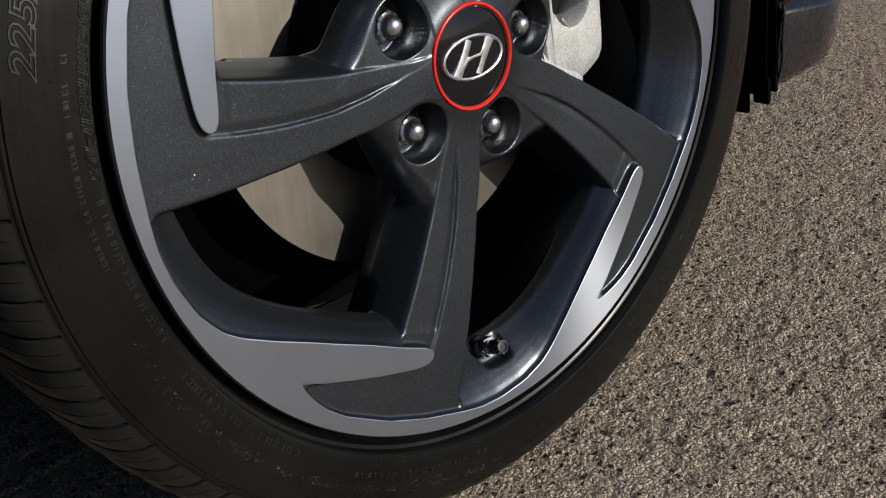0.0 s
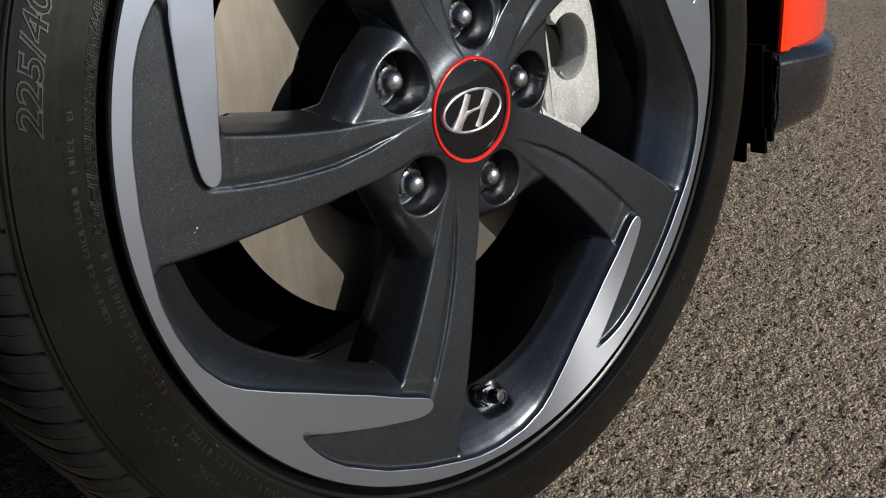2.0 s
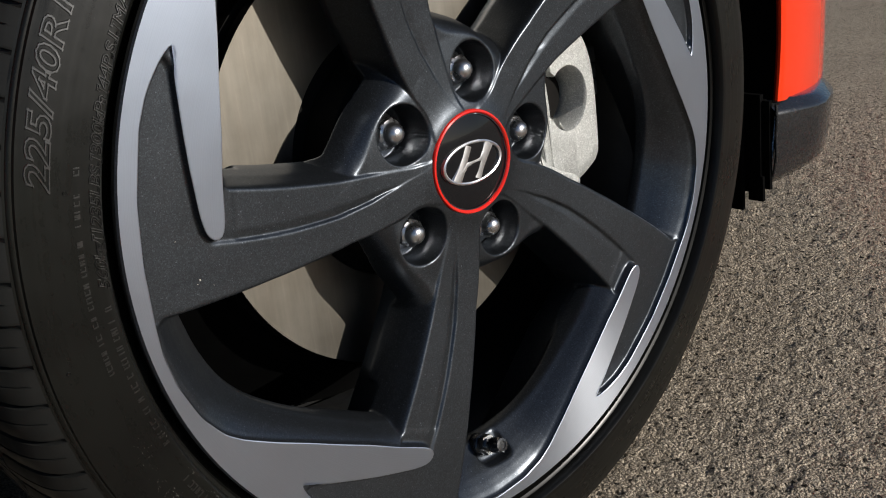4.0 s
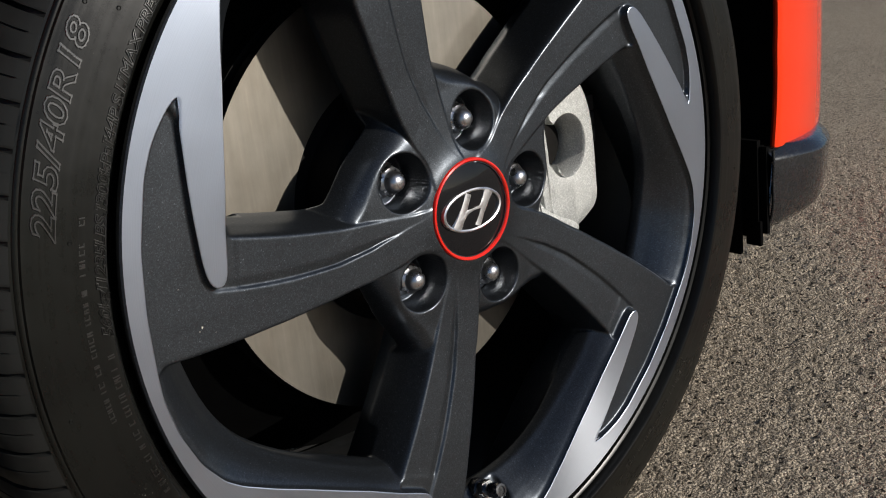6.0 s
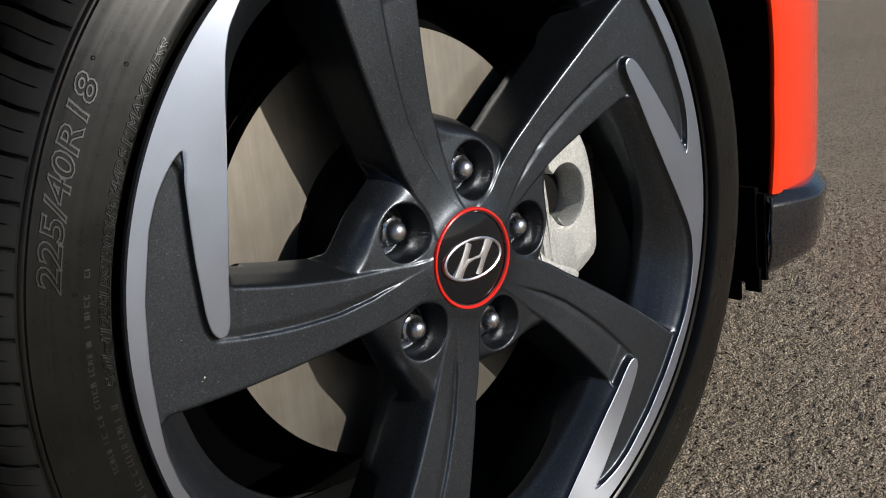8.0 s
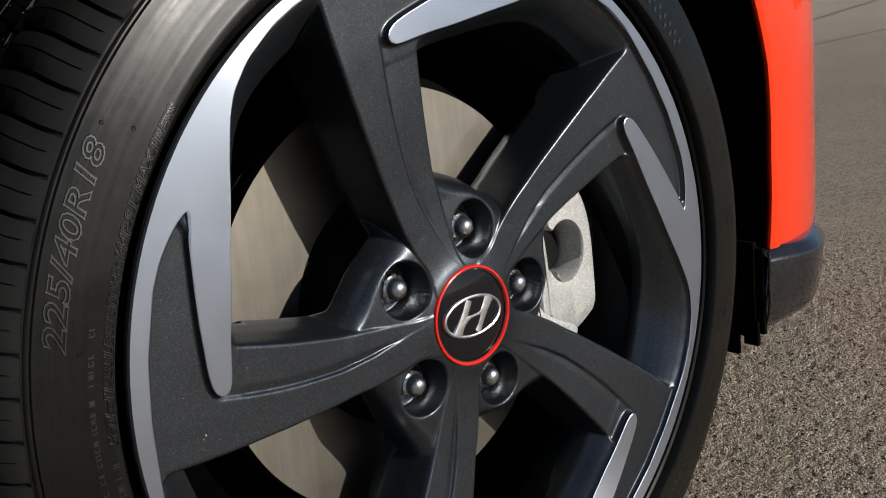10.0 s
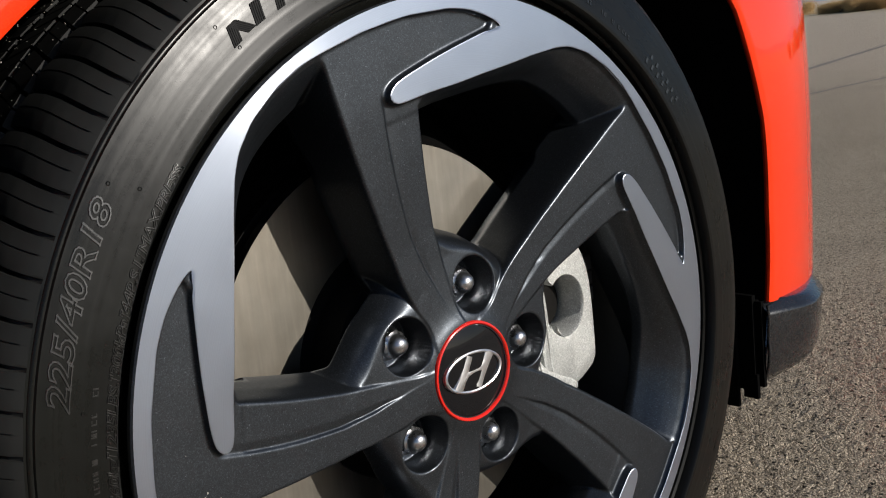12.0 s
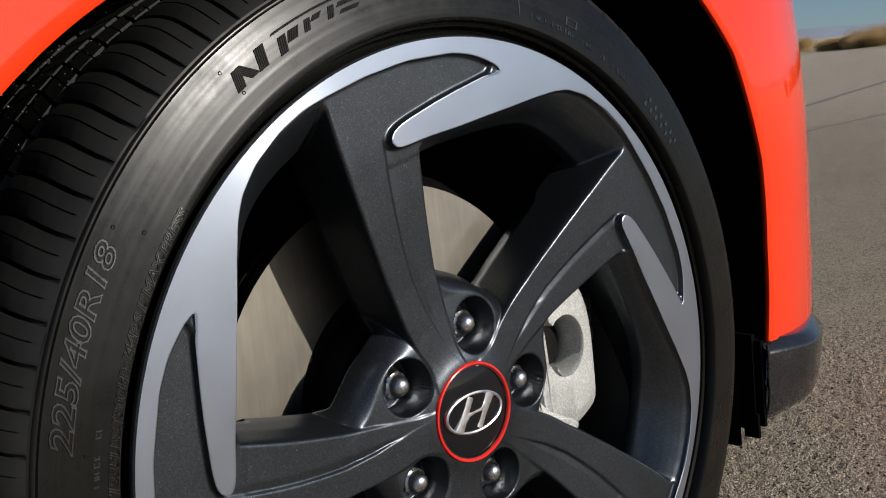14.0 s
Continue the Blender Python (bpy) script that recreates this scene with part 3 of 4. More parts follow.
def skin(f):
    """Points and quads of the zero surface: one point in each cell that it crosses."""
    f = np.concatenate([f, f[:, :2]], 1)
    nr, na, ny = f.shape
    pos = f > 0
    count = np.zeros((nr - 1, na - 1, ny - 1), np.int32)
    total = np.zeros((nr - 1, na - 1, ny - 1, 3), np.float32)
    for axis in range(3):
        lo, hi = [slice(None)] * 3, [slice(None)] * 3
        lo[axis], hi[axis] = slice(0, -1), slice(1, None)
        f0, f1 = f[tuple(lo)], f[tuple(hi)]
        cross = pos[tuple(lo)] != pos[tuple(hi)]
        idx = np.argwhere(cross)
        at = f0[cross] / (f0[cross] - f1[cross])
        p = idx.astype(np.float32)
        p[:, axis] += at
        o1, o2 = [k for k in range(3) if k != axis]
        for s1 in (0, -1):
            for s2 in (0, -1):
                c = idx.copy()
                c[:, o1] += s1
                c[:, o2] += s2
                ok = (c[:, o1] >= 0) & (c[:, o2] >= 0) & (c[:, o1] < count.shape[o1]) & (c[:, o2] < count.shape[o2])
                c, q = c[ok], p[ok]
                np.add.at(count, (c[:, 0], c[:, 1], c[:, 2]), 1)
                np.add.at(total, (c[:, 0], c[:, 1], c[:, 2]), q)
    used = count > 0
    number = np.full(count.shape, -1, np.int64)
    number[used] = np.arange(used.sum())
    g = total[used] / count[used][:, None]
    quads = []
    for axis in range(3):
        lo, hi = [slice(None)] * 3, [slice(None)] * 3
        lo[axis], hi[axis] = slice(0, -1), slice(1, None)
        idx = np.argwhere(pos[tuple(lo)] != pos[tuple(hi)])
        o1, o2 = [k for k in range(3) if k != axis]
        # the seam of the fifth: each edge belongs to one copy only
        ok = (idx[:, o1] > 0) & (idx[:, o2] > 0) & (idx[:, o1] < count.shape[o1]) & (idx[:, o2] < count.shape[o2])
        if axis == 1:
            ok &= idx[:, 1] < A_STEPS
        else:
            ok &= (idx[:, 1] >= 1) & (idx[:, 1] <= A_STEPS)
        idx = idx[ok]
        out = pos[tuple(idx.T)] ^ (axis == 1)
        ring = []
        for s1, s2 in ((0, 0), (-1, 0), (-1, -1), (0, -1)):
            c = idx.copy()
            c[:, o1] += s1
            c[:, o2] += s2
            ring.append(number[c[:, 0], c[:, 1], c[:, 2]])
        q = np.stack(ring, 1)
        q[out] = q[out][:, ::-1]
        quads.append(q)
    quads = np.concatenate(quads)
    r = np.interp(g[:, 0], np.arange(R_STEPS), FACE_R)
    a = np.radians(150 + 72 * g[:, 1] / A_STEPS)
    y = np.interp(g[:, 2], np.arange(Y_STEPS), FACE_DEPTH)
    pts = np.stack([r * np.cos(a), y, r * np.sin(a)], 1)
    # the hidden back is left off
    quads = quads[(y[quads] < BACK_Y - 0.001).any(1)]
    keep = np.zeros(len(pts), bool)
    keep[quads] = True
    renum = np.cumsum(keep) - 1
    return pts[keep], renum[quads]


VALVE_AT = Matrix.Translation((-0.0018, 0.0085, -0.2122)) @ Matrix.Rotation(radians(-19), 4, "X")


def with_valve_recess(f):
    """The same lattice with a rounded square hollow sunk into the ramp."""
    m = (VALVE_AT @ Matrix.Translation((0.0040, 0, -0.0010))).inverted() @ Matrix.Rotation(radians(-72), 4, "Y")
    r, a, y = np.meshgrid(FACE_R, np.radians(FACE_A), FACE_DEPTH, indexing="ij")
    x, z = r * np.cos(a), r * np.sin(a)
    q = [m[i][0] * x + m[i][1] * y + m[i][2] * z + m[i][3] for i in range(3)]
    side = (np.abs(q[0]) ** 4 + np.abs(q[2]) ** 4) ** 0.25 - 0.0125 + 0.12 * np.clip(q[1], -0.03, 0.01)
    hole = soft_max(side, q[1] - 0.0010, 0.004)
    return soft_max(f, np.clip(-hole, -0.003, 0.003), 0.0014).astype(np.float32)


def build_face(f):
    pts, quads = skin(f)
    me = bpy.data.meshes.new("spoke")
    me.from_pydata(pts.tolist(), [], quads.tolist())
    me.polygons.foreach_set("use_smooth", [True] * len(me.polygons))
    me.materials.append(PAINT)
    ob = new("spoke", me)
    ob.parent = wheel
    return tagged(ob, "dark grey metallic painted spoke with a groove and a nut pocket")


field = face_field()
spoke = build_face(field)
for a in TURN5[2:]:
    again(spoke, a)
valve_spoke = build_face(with_valve_recess(field))
valve_spoke.rotation_euler = (0, -TURN5[1], 0)
tagged(valve_spoke, "dark grey metallic painted spoke with the valve recess")


def build_nut():
    """Acorn nut: a dome on a chamfered hexagon with a flange."""
    bm = bmesh.new()
    nx, nz = polar(NUT_R, NUT_A)
    rows = []
    profile = ((-0.0045, 0.0004, 0), (-0.0044, 0.0018, 0), (-0.0039, 0.0035, 0), (-0.0029, 0.0048, 0), (-0.0013, 0.0061, 0), (0.0006, 0.0067, 0), (0.0020, 0.0068, 0), (0.0027, 0.0070, 0), (0.0032, 0.0074, 0),
               (0.0040, 0.0088, 0), (0.0048, 0.0096, 1), (0.0058, 0.0099, 1), (0.0120, 0.0099, 1), (0.0125, 0.0104, 0), (0.0130, 0.0116, 0), (0.0142, 0.0119, 0), (0.0170, 0.0119, 0))
    for y, r, hexed in profile:
        row = []
        for k in range(60):
            a = math.tau * k / 60
            m = ((a + math.pi / 6) % (math.pi / 3)) - math.pi / 6
            rr = min(r, 0.0088 / math.cos(m)) if hexed else r
            row.append((nx + rr * math.cos(a), y, nz + rr * math.sin(a)))
        rows.append(row)
    vs = grid(bm, rows, closed_v=True)
    bm.faces.new(vs[0])
    return part("lug_nut", bm, NUT, wheel, "domed satin chrome lug nut", sharp=24)


nut = build_nut()
for a in TURN5[1:]:
    again(nut, a)

# -- centre cap --
bm = bmesh.new()
lathe(bm, [(0.0315 * k / 24 + 0.0001, -0.0154 + 0.0041 * (k / 24) ** 2) for k in range(25)] + [(0.0320, -0.006)], 96)
part("centre_cap", bm, CAP_BLACK, wheel, "gloss black centre cap")
bm = bmesh.new()
lathe(bm, [(0.0310, -0.0085), (0.0311, -0.0122), (0.0315, -0.0134), (0.0323, -0.0140), (0.0331, -0.0136), (0.0336, -0.0126), (0.0338, -0.0085)], 128)
part("cap_ring", bm, RING_RED, wheel, "bright red ring round the centre cap")


def emblem():
    """Plain chrome oval with two slanted bars and a curved link."""
    bm = bmesh.new()
    turn = radians(-1.5)
    ca, sa = math.cos(turn), math.sin(turn)

    def at(x, z, y):
        return (-0.0015 + x * ca - z * sa, y, 0.0004 + x * sa + z * ca)

    rows = []
    for k in range(96):
        a = math.tau * k / 96
        e = math.sqrt(math.cos(a) ** 2 + (math.sin(a) * 0.62) ** 2)
        row = []
        for w, y in ((-0.0013, -0.0128), (-0.0010, -0.0150), (0.0, -0.0155), (0.0010, -0.0149), (0.0013, -0.0126)):
            row.append(at((0.0245 + w) * math.cos(a), (0.0130 + w * 0.9) * math.sin(a), y))
        rows.append(row)
    grid(bm, rows, closed_u=True)

    def bar(pts, width):
        rows = []
        for i, (x, z) in enumerate(pts):
            a, b = Vector(pts[max(i - 1, 0)]), Vector(pts[min(i + 1, len(pts) - 1)])
            t = (b - a).normalized()
            w = width[i] if isinstance(width, list) else width
            rows.append([at(x - t.y * o * w, z + t.x * o * w, y) for o, y in ((-0.5, -0.0134), (-0.40, -0.0151), (0.0, -0.0156), (0.40, -0.0151), (0.5, -0.0134))])
        grid(bm, rows)

    bar([(-0.0150, -0.0098), (-0.0112, -0.0040), (-0.0066, 0.0034), (-0.0030, 0.0112)], [0.0090, 0.0078, 0.0070, 0.0060])
    bar([(0.0150, 0.0098), (0.0112, 0.0040), (0.0066, -0.0034), (0.0030, -0.0112)], [0.0090, 0.0078, 0.0070, 0.0060])
    bar([(-0.0105, -0.0042), (-0.0060, -0.0006), (0.0, 0.0004), (0.0060, 0.0008), (0.0105, 0.0042)], [0.0056, 0.0050, 0.0046, 0.0050, 0.0056])
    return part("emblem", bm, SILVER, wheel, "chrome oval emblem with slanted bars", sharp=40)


emblem()


def valve():
    """Valve stem standing in its recess on the rim's ramp."""
    base = VALVE_AT
    bm = bmesh.new()
    lathe(bm, [(0.0085, 0.004), (0.0085, -0.001), (0.0070, -0.003), (0.0052, -0.004), (0.0052, -0.014), (0.0056, -0.0145), (0.0056, -0.0235), (0.0050, -0.0245), (0.0030, -0.0247), (0.0028, -0.0238), (0.0001, -0.0238)], 24)
    for v in bm.verts:
        rr = math.hypot(v.co.x, v.co.z)
        if v.co.y < -0.0144 and rr > 0.004 and round(math.degrees(math.atan2(v.co.z, v.co.x)) / 15) % 2:
            v.co.x *= 0.9
            v.co.z *= 0.9
    bmesh.ops.transform(bm, matrix=base, verts=bm.verts)
    stem = part("valve_stem", bm, TRIM, wheel, "black plastic valve cap on its stem", sharp=40)
    bm = bmesh.new()
    lathe(bm, [(0.0052, -0.0105), (0.0072, -0.0105), (0.0076, -0.0095), (0.0076, -0.0050), (0.0072, -0.0042), (0.0052, -0.0042)], 6)
    bmesh.ops.transform(bm, matrix=base, verts=bm.verts)
    part("valve_nut", bm, STEEL, wheel, "bright steel valve nut", sharp=20)


valve()

# -- tyre --
SIDE = [(0.2380, -0.0030), (0.2440, -0.0085), (0.2470, -0.0100), (0.2492, -0.0105), (0.2500, -0.0150), (0.2508, -0.0178), (0.2520, -0.0186), (0.2530, -0.0190), (0.2537, -0.0234), (0.2545, -0.0258), (0.2556, -0.0268), (0.2575, -0.0269), (0.2620, -0.0262), (0.2660, -0.0256),
        (0.2720, -0.0246), (0.2800, -0.0232), (0.2880, -0.0216), (0.2935, -0.0202), (0.2942, -0.0187), (0.2952, -0.0187), (0.2960, -0.0182), (0.2966, -0.0168), (0.2978, -0.0164)]
SHOULDER = [(0.2978, -0.0164), (0.3020, -0.0130), (0.3065, -0.0070), (0.3105, 0.0005), (0.3138, 0.010), (0.3160, 0.022), (0.3172, 0.036), (0.3180, 0.055), (0.3185, 0.090)]

# shallow rings left by the mould
rng = random.Random(8)
SIDE = [p for p in SIDE if not 0.2575 < p[0] < 0.2935] + [(r, table(SIDE, r) + rng.uniform(-1, 1) * 0.00006) for r in np.arange(0.2590, 0.2925, 0.0017).tolist()]
SIDE.sort(key=lambda p: p[0])


def side_y(r):
    return table(SIDE, r)


def build_tyre():
    bm = bmesh.new()
    lathe(bm, SIDE, 240, 0)
    prof = SHOULDER + [(r, 0.18 - y) for r, y in SHOULDER[-2::-1]]
    ys = np.concatenate([np.linspace(-0.0164, 0.05, 26), np.linspace(0.0525, 0.18, 40), np.linspace(0.182, 0.1964, 5)])
    rr = np.interp(ys, [y for _, y in prof], [r for r, _ in prof])
    pitches = 88
    phases = (0.0, 0.006, 0.022, 0.112, 0.128, 0.132, 0.22, 0.32, 0.42, 0.50, 0.51, 0.54, 0.55, 0.65, 0.75, 0.85, 0.93)
    lead = [(-0.0164, 0.0), (-0.008, 0.02), (0.0, 0.07), (0.012, 0.16), (0.025, 0.23), (0.038, 0.25), (0.0455, 0.22), (0.0535, 0.20), (0.083, 0.62), (0.0915, 0.70), (0.121, 0.30), (0.129, 0.2), (0.18, 0.2)]
    rows = []
    for i in range(pitches):
        for ph in phases:
            row = []
            for y, r in zip(ys, rr):
                a = math.tau * (i + ph - table(lead, y)) / pitches
                groove, sipe = ph in (0.022, 0.112), ph in (0.51, 0.54)
                edge = ph in (0.006, 0.128)
                cut = 0.0
                if y < 0.0455:
                    cut = -0.0013 * math.sin(math.pi * min(1.0, max(0.0, (ph - 0.12) / 0.88))) * min(1.0, max(0.0, (y + 0.0164) / 0.02))
                    deep = table([(-0.0158, 0.0), (-0.0148, 0.0024), (-0.005, 0.0034), (0.002, 0.0070)], y)
                    if groove:
                        cut = deep
                    elif edge:
                        cut = 0.1 * deep
                    elif sipe and y > -0.012:
                        cut += 0.0016
                elif 0.0535 < y < 0.155:
                    cut = 0.0055 if groove else (0.0030 if sipe else 0.0)
                for g0, g1 in ((0.0455, 0.0535), (0.083, 0.0915), (0.121, 0.129), (0.155, 0.161)):
                    if g0 < y < g1:
                        cut = 0.0075
                row.append(((r - cut) * math.cos(a), y, max(-HUB_Z, (r - cut) * math.sin(a))))
            rows.append(row)
    grid(bm, rows, closed_u=True, mat=1)
    lathe(bm, [(r, 0.18 - y) for r, y in SIDE[::-1]], 120, 1)
    return part("tyre", bm, [SIDEWALL, TREAD], wheel, "black low-profile road tyre with worn dusty sidewall", sharp=38)


tyre = build_tyre()

# -- brake --
bm = bmesh.new()
lathe(bm, [(0.0870, 0.062), (0.0880, 0.060), (0.1498, 0.060)], 180)
lathe(bm, [(0.1498, 0.060), (0.1500, 0.0602), (0.1500, 0.068), (0.1440, 0.069), (0.1440, 0.077), (0.1500, 0.078), (0.1500, 0.086), (0.088, 0.086)], 180, 1)
disc = part("brake_disc", bm, [DISC, HAT], car, "bare steel brake disc with faint rust", at=(0, 0, HUB_Z))
bm = bmesh.new()
lathe(bm, [(0.0300, 0.034), (0.074, 0.034), (0.0770, 0.036), (0.0785, 0.062), (0.0870, 0.0625)], 96)
part("disc_hat", bm, HAT, disc, "dark disc hat")


def build_caliper():
    cx, cz, rx, rz = 0.1215, 0.0120, 0.0200, 0.0225
    outline = [(0.098, 0.074), (0.125, 0.070), (0.140, 0.058), (0.1475, 0.046), (0.1526, 0.0302), (0.1548, 0.0098), (0.1548, -0.010), (0.1543, -0.0310), (0.1530, -0.0385),
               (0.1490, -0.0425), (0.1290, -0.0520), (0.1215, -0.0500), (0.1190, -0.0300), (0.1165, -0.012), (0.106, 0.008), (0.104, 0.030), (0.100, 0.052)]
    pts = smooth_line(outline, 1, True)
    bm = bmesh.new()
    rows = []
    n = 72
    ang = [(math.atan2(p.y - cz, p.x - cx), p) for p in resample([*pts, pts[0]], 0.002)]
    for k in range(n):
        a = -math.pi + math.tau * (k + 0.5) / n
        p = min(ang, key=lambda t: abs((t[0] - a + math.pi) % math.tau - math.pi))[1]
        e = Vector((cx + rx * math.cos(a), cz + rz * math.sin(a)))
        d = (p - e).normalized()
        lean = lambda q: 0.0125 + 0.05 * (q.x - 0.12)
        row = [(e.x, 0.044, e.y), (e.x, lean(e) + 0.002, e.y)]
        q = e + d * 0.0015
        row.append((q.x, lean(q), q.y))
        for f in (0.3, 0.7):
            q = e.lerp(p, f)
            row.append((q.x, lean(q), q.y))
        q = p - d * 0.0022
        row += [(q.x, lean(q) + 0.0002, q.y), (p.x - d.x * 0.0006, lean(p) + 0.0014, p.y - d.y * 0.0006), (p.x, lean(p) + 0.004, p.y), (p.x, 0.058, p.y)]
        rows.append(row)
    keep = [r for k, r in enumerate(rows) if abs(-math.pi + math.tau * (k + 0.5) / n) < radians(132)]
    ends = grid(bm, keep)
    bm.faces.new(ends[0])
    bm.faces.new(ends[-1])
    ob = part("brake_caliper", bm, CALIPER, car, "rough cast silver brake caliper", at=(0, 0, HUB_Z), sharp=40)
    # inner flange beside the bore
    bm = bmesh.new()
    prism(bm, smooth_line([(0.0935, 0.045), (0.0985, 0.040), (0.1020, 0.018), (0.1035, -0.010), (0.1040, -0.034), (0.0960, -0.0330), (0.0925, -0.0240), (0.0915, 0.005)], 1, True), 0.0125, 0.040, 0.0025)
    part("flange", bm, CALIPER, ob)
    bm = bmesh.new()
    prism(bm, smooth_line([(0.1000, 0.0040), (0.1027, 0.0030), (0.1062, -0.0036), (0.1115, -0.0088), (0.1180, -0.0110), (0.1260, -0.0112), (0.1270, -0.050), (0.1060, -0.042), (0.1000, -0.034)], 1, True), 0.0123, 0.045, 0.001)
    part("web", bm, CALIPER, ob)
    # lower bracket
    bm = bmesh.new()
    prism(bm, smooth_line([(0.0850, -0.010), (0.0890, -0.024), (0.1030, -0.035), (0.1290, -0.0475), (0.1270, -0.0560), (0.1060, -0.0510), (0.0890, -0.0400), (0.0820, -0.0250)], 1, True), 0.0115, 0.050, 0.0025)
    part("bracket", bm, CALIPER, ob, "cast silver caliper bracket")
    bm = bmesh.new()
    lathe(bm, [(0.0001, 0.034), (0.0205, 0.034), (0.0215, 0.0355), (0.0215, 0.046)], 32, 0, (cx - 0.006, cz))
    lathe(bm, [(0.0001, 0.0310), (0.0030, 0.0310), (0.0036, 0.0318), (0.0036, 0.036)], 12, 0, (cx - 0.009, cz + 0.008))
    part("piston", bm, HAT, ob, "dark piston in the caliper bore")
    bm = bmesh.new()
    for z0, z1 in ((0.026, 0.038), (0.014, 0.0245), (0.001, 0.0125)):
        box(bm, (0.1655, 0.0345, z0), (0.1790, 0.044, z1), bevel=0.0008)
    part("pad_clip", bm, PAD, ob, "dark brake pad clips", sharp=30)
    return ob


caliper = build_caliper()


def tube(bm, line, radius, sides=10):
    """A round bar along a polyline."""
    pts = smooth_line(line, 2)
    rows = []
    for i, p in enumerate(pts):
        t = (pts[min(i + 1, len(pts) - 1)] - pts[max(i - 1, 0)]).normalized()
        u = t.cross(Vector((0.2, 1, 0.1))).normalized()
        v = t.cross(u)
        rows.append([tuple(p + (u * math.cos(q) + v * math.sin(q)) * radius) for q in [math.tau * k / sides for k in range(sides)]])
    vs = grid(bm, rows, closed_v=True)
    bm.faces.new(vs[0])
    bm.faces.new(vs[-1])


bm = bmesh.new()
tube(bm, [(0.1368, 0.061, 0.0945), (0.1335, 0.060, 0.083), (0.124, 0.060, 0.0755), (0.106, 0.061, 0.0765)], 0.0016)
part("guide_spring", bm, STEEL, caliper, "thin bright steel wire at the caliper's end", sharp=60)
bm = bmesh.new()
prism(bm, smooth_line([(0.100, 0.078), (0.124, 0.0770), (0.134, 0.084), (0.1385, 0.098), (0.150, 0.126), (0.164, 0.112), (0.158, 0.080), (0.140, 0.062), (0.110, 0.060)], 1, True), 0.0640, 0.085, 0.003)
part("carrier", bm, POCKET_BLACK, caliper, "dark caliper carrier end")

# -- body --
ARCH_R = [(-30, 0.425), (-12, 0.422), (-7.5, 0.421), (4, 0.425), (15, 0.438), (29, 0.442), (37, 0.432), (60, 0.400), (85, 0.362), (106.2, 0.3445), (115.8, 0.3450), (126.9, 0.3457), (133.8, 0.3519), (139.8, 0.3571), (150.7, 0.369), (172, 0.396), (190, 0.42)]
ARCH_Y = [(-30, 0.025), (40, 0.025), (65, 0.014), (95, -0.008), (120, -0.010), (190, -0.010)]


def fender_rows(a0, a1, n, lip=True):
    rows = []
    for a in np.linspace(a0, a1, n):
        r0, y0 = table(ARCH_R, a), table(ARCH_Y, a)
        front = max(0.0, math.cos(radians(a))) ** 0.6 if a < 90 else 0.0
        row = []
        if lip:
            row += [((r0 + 0.004) * math.cos(radians(a)), y0 + 0.009, (r0 + 0.004) * math.sin(radians(a))),
                    ((r0 + 0.0005) * math.cos(radians(a)), y0 + 0.004, (r0 + 0.0005) * math.sin(radians(a)))]
        for d in (0.0012, 0.004, 0.012, 0.03, 0.05, 0.08, 0.11, 0.14, 0.17, 0.20, 0.24, 0.30, 0.38, 0.5):
            dd = d * max(0.0, math.cos(radians(a)))
            y = y0 + (0.0015 if d < 0.002 else 0) + front * (0.14 * dd + 1.05 * dd * dd) + (1 - front) * 0.35 * d * d + 0.009 * d * math.sin(radians(a))
            z = (r0 + d) * math.sin(radians(a))
            if z > 0.40:
                flat = 0.40 + 0.14 * math.tanh((z - 0.40) / 0.14)
                y, z = y + (z - flat) * 1.1, flat
            row.append(((r0 + d) * math.cos(radians(a)), y, z))
        rows.append(row)
    return rows


bm = bmesh.new()
grid(bm, fender_rows(-7.9, 175, 120))
fender = part("fender", bm, RED, car, "glossy orange-red front fender and bumper skin", at=(0, 0, HUB_Z), sharp=40)

bm = bmesh.new()
rows = []
for a in np.linspace(-13, 195, 80):
    r0, y0 = table(ARCH_R, a), table(ARCH_Y, a)
    rows.append([((r0 + 0.003) * math.cos(radians(a)), y0 + 0.0045, (r0 + 0.003) * math.sin(radians(a))), ((r0 + 0.006) * math.cos(radians(a)), 0.34, (r0 + 0.006) * math.sin(radians(a))), (0.1 * math.cos(radians(a)), 0.36, 0.1 * math.sin(radians(a)))])
grid(bm, rows)
part("wheel_arch_liner", bm, BLACK, car, "black wheel arch liner", at=(0, 0, HUB_Z))

bm = bmesh.new()
rows = []
for s in np.linspace(0, 1, 24):
    x = 0.4115 + 0.34 * s
    d = max(x - 0.421, 0.0)
    y = 0.0235 + 0.14 * d + 1.05 * d * d
    o = 0.021 * min(1.0, s * 5)
    y2 = y - o + 1.2 * max(0.0, d - 0.06) ** 2
    rows.append([(x, y + 0.02, 0.2545), (x, y + 0.002, 0.2550), (x, y2 + 0.0105, 0.2538), (x, y2 + 0.0085, 0.2525), (x, y2 + 0.0020, 0.2465), (x - 0.0005, y2 + 0.0004, 0.2445), (x - 0.001, y2, 0.2420), (x - 0.002, y2 + 0.0015, 0.225), (x - 0.001, y2 + 0.0035, 0.205),
                 (x + 0.002, y2 + 0.008, 0.182), (x + 0.004, y2 + 0.014, 0.174), (x + 0.004, y + 0.06, 0.172)])
    # the lip narrows towards the car's nose
    rows[-1] = [(px, py, pz - 0.10 * d + (0.2545 - pz) / 0.0825 * 0.20 * d) for px, py, pz in rows[-1]]
grid(bm, rows)
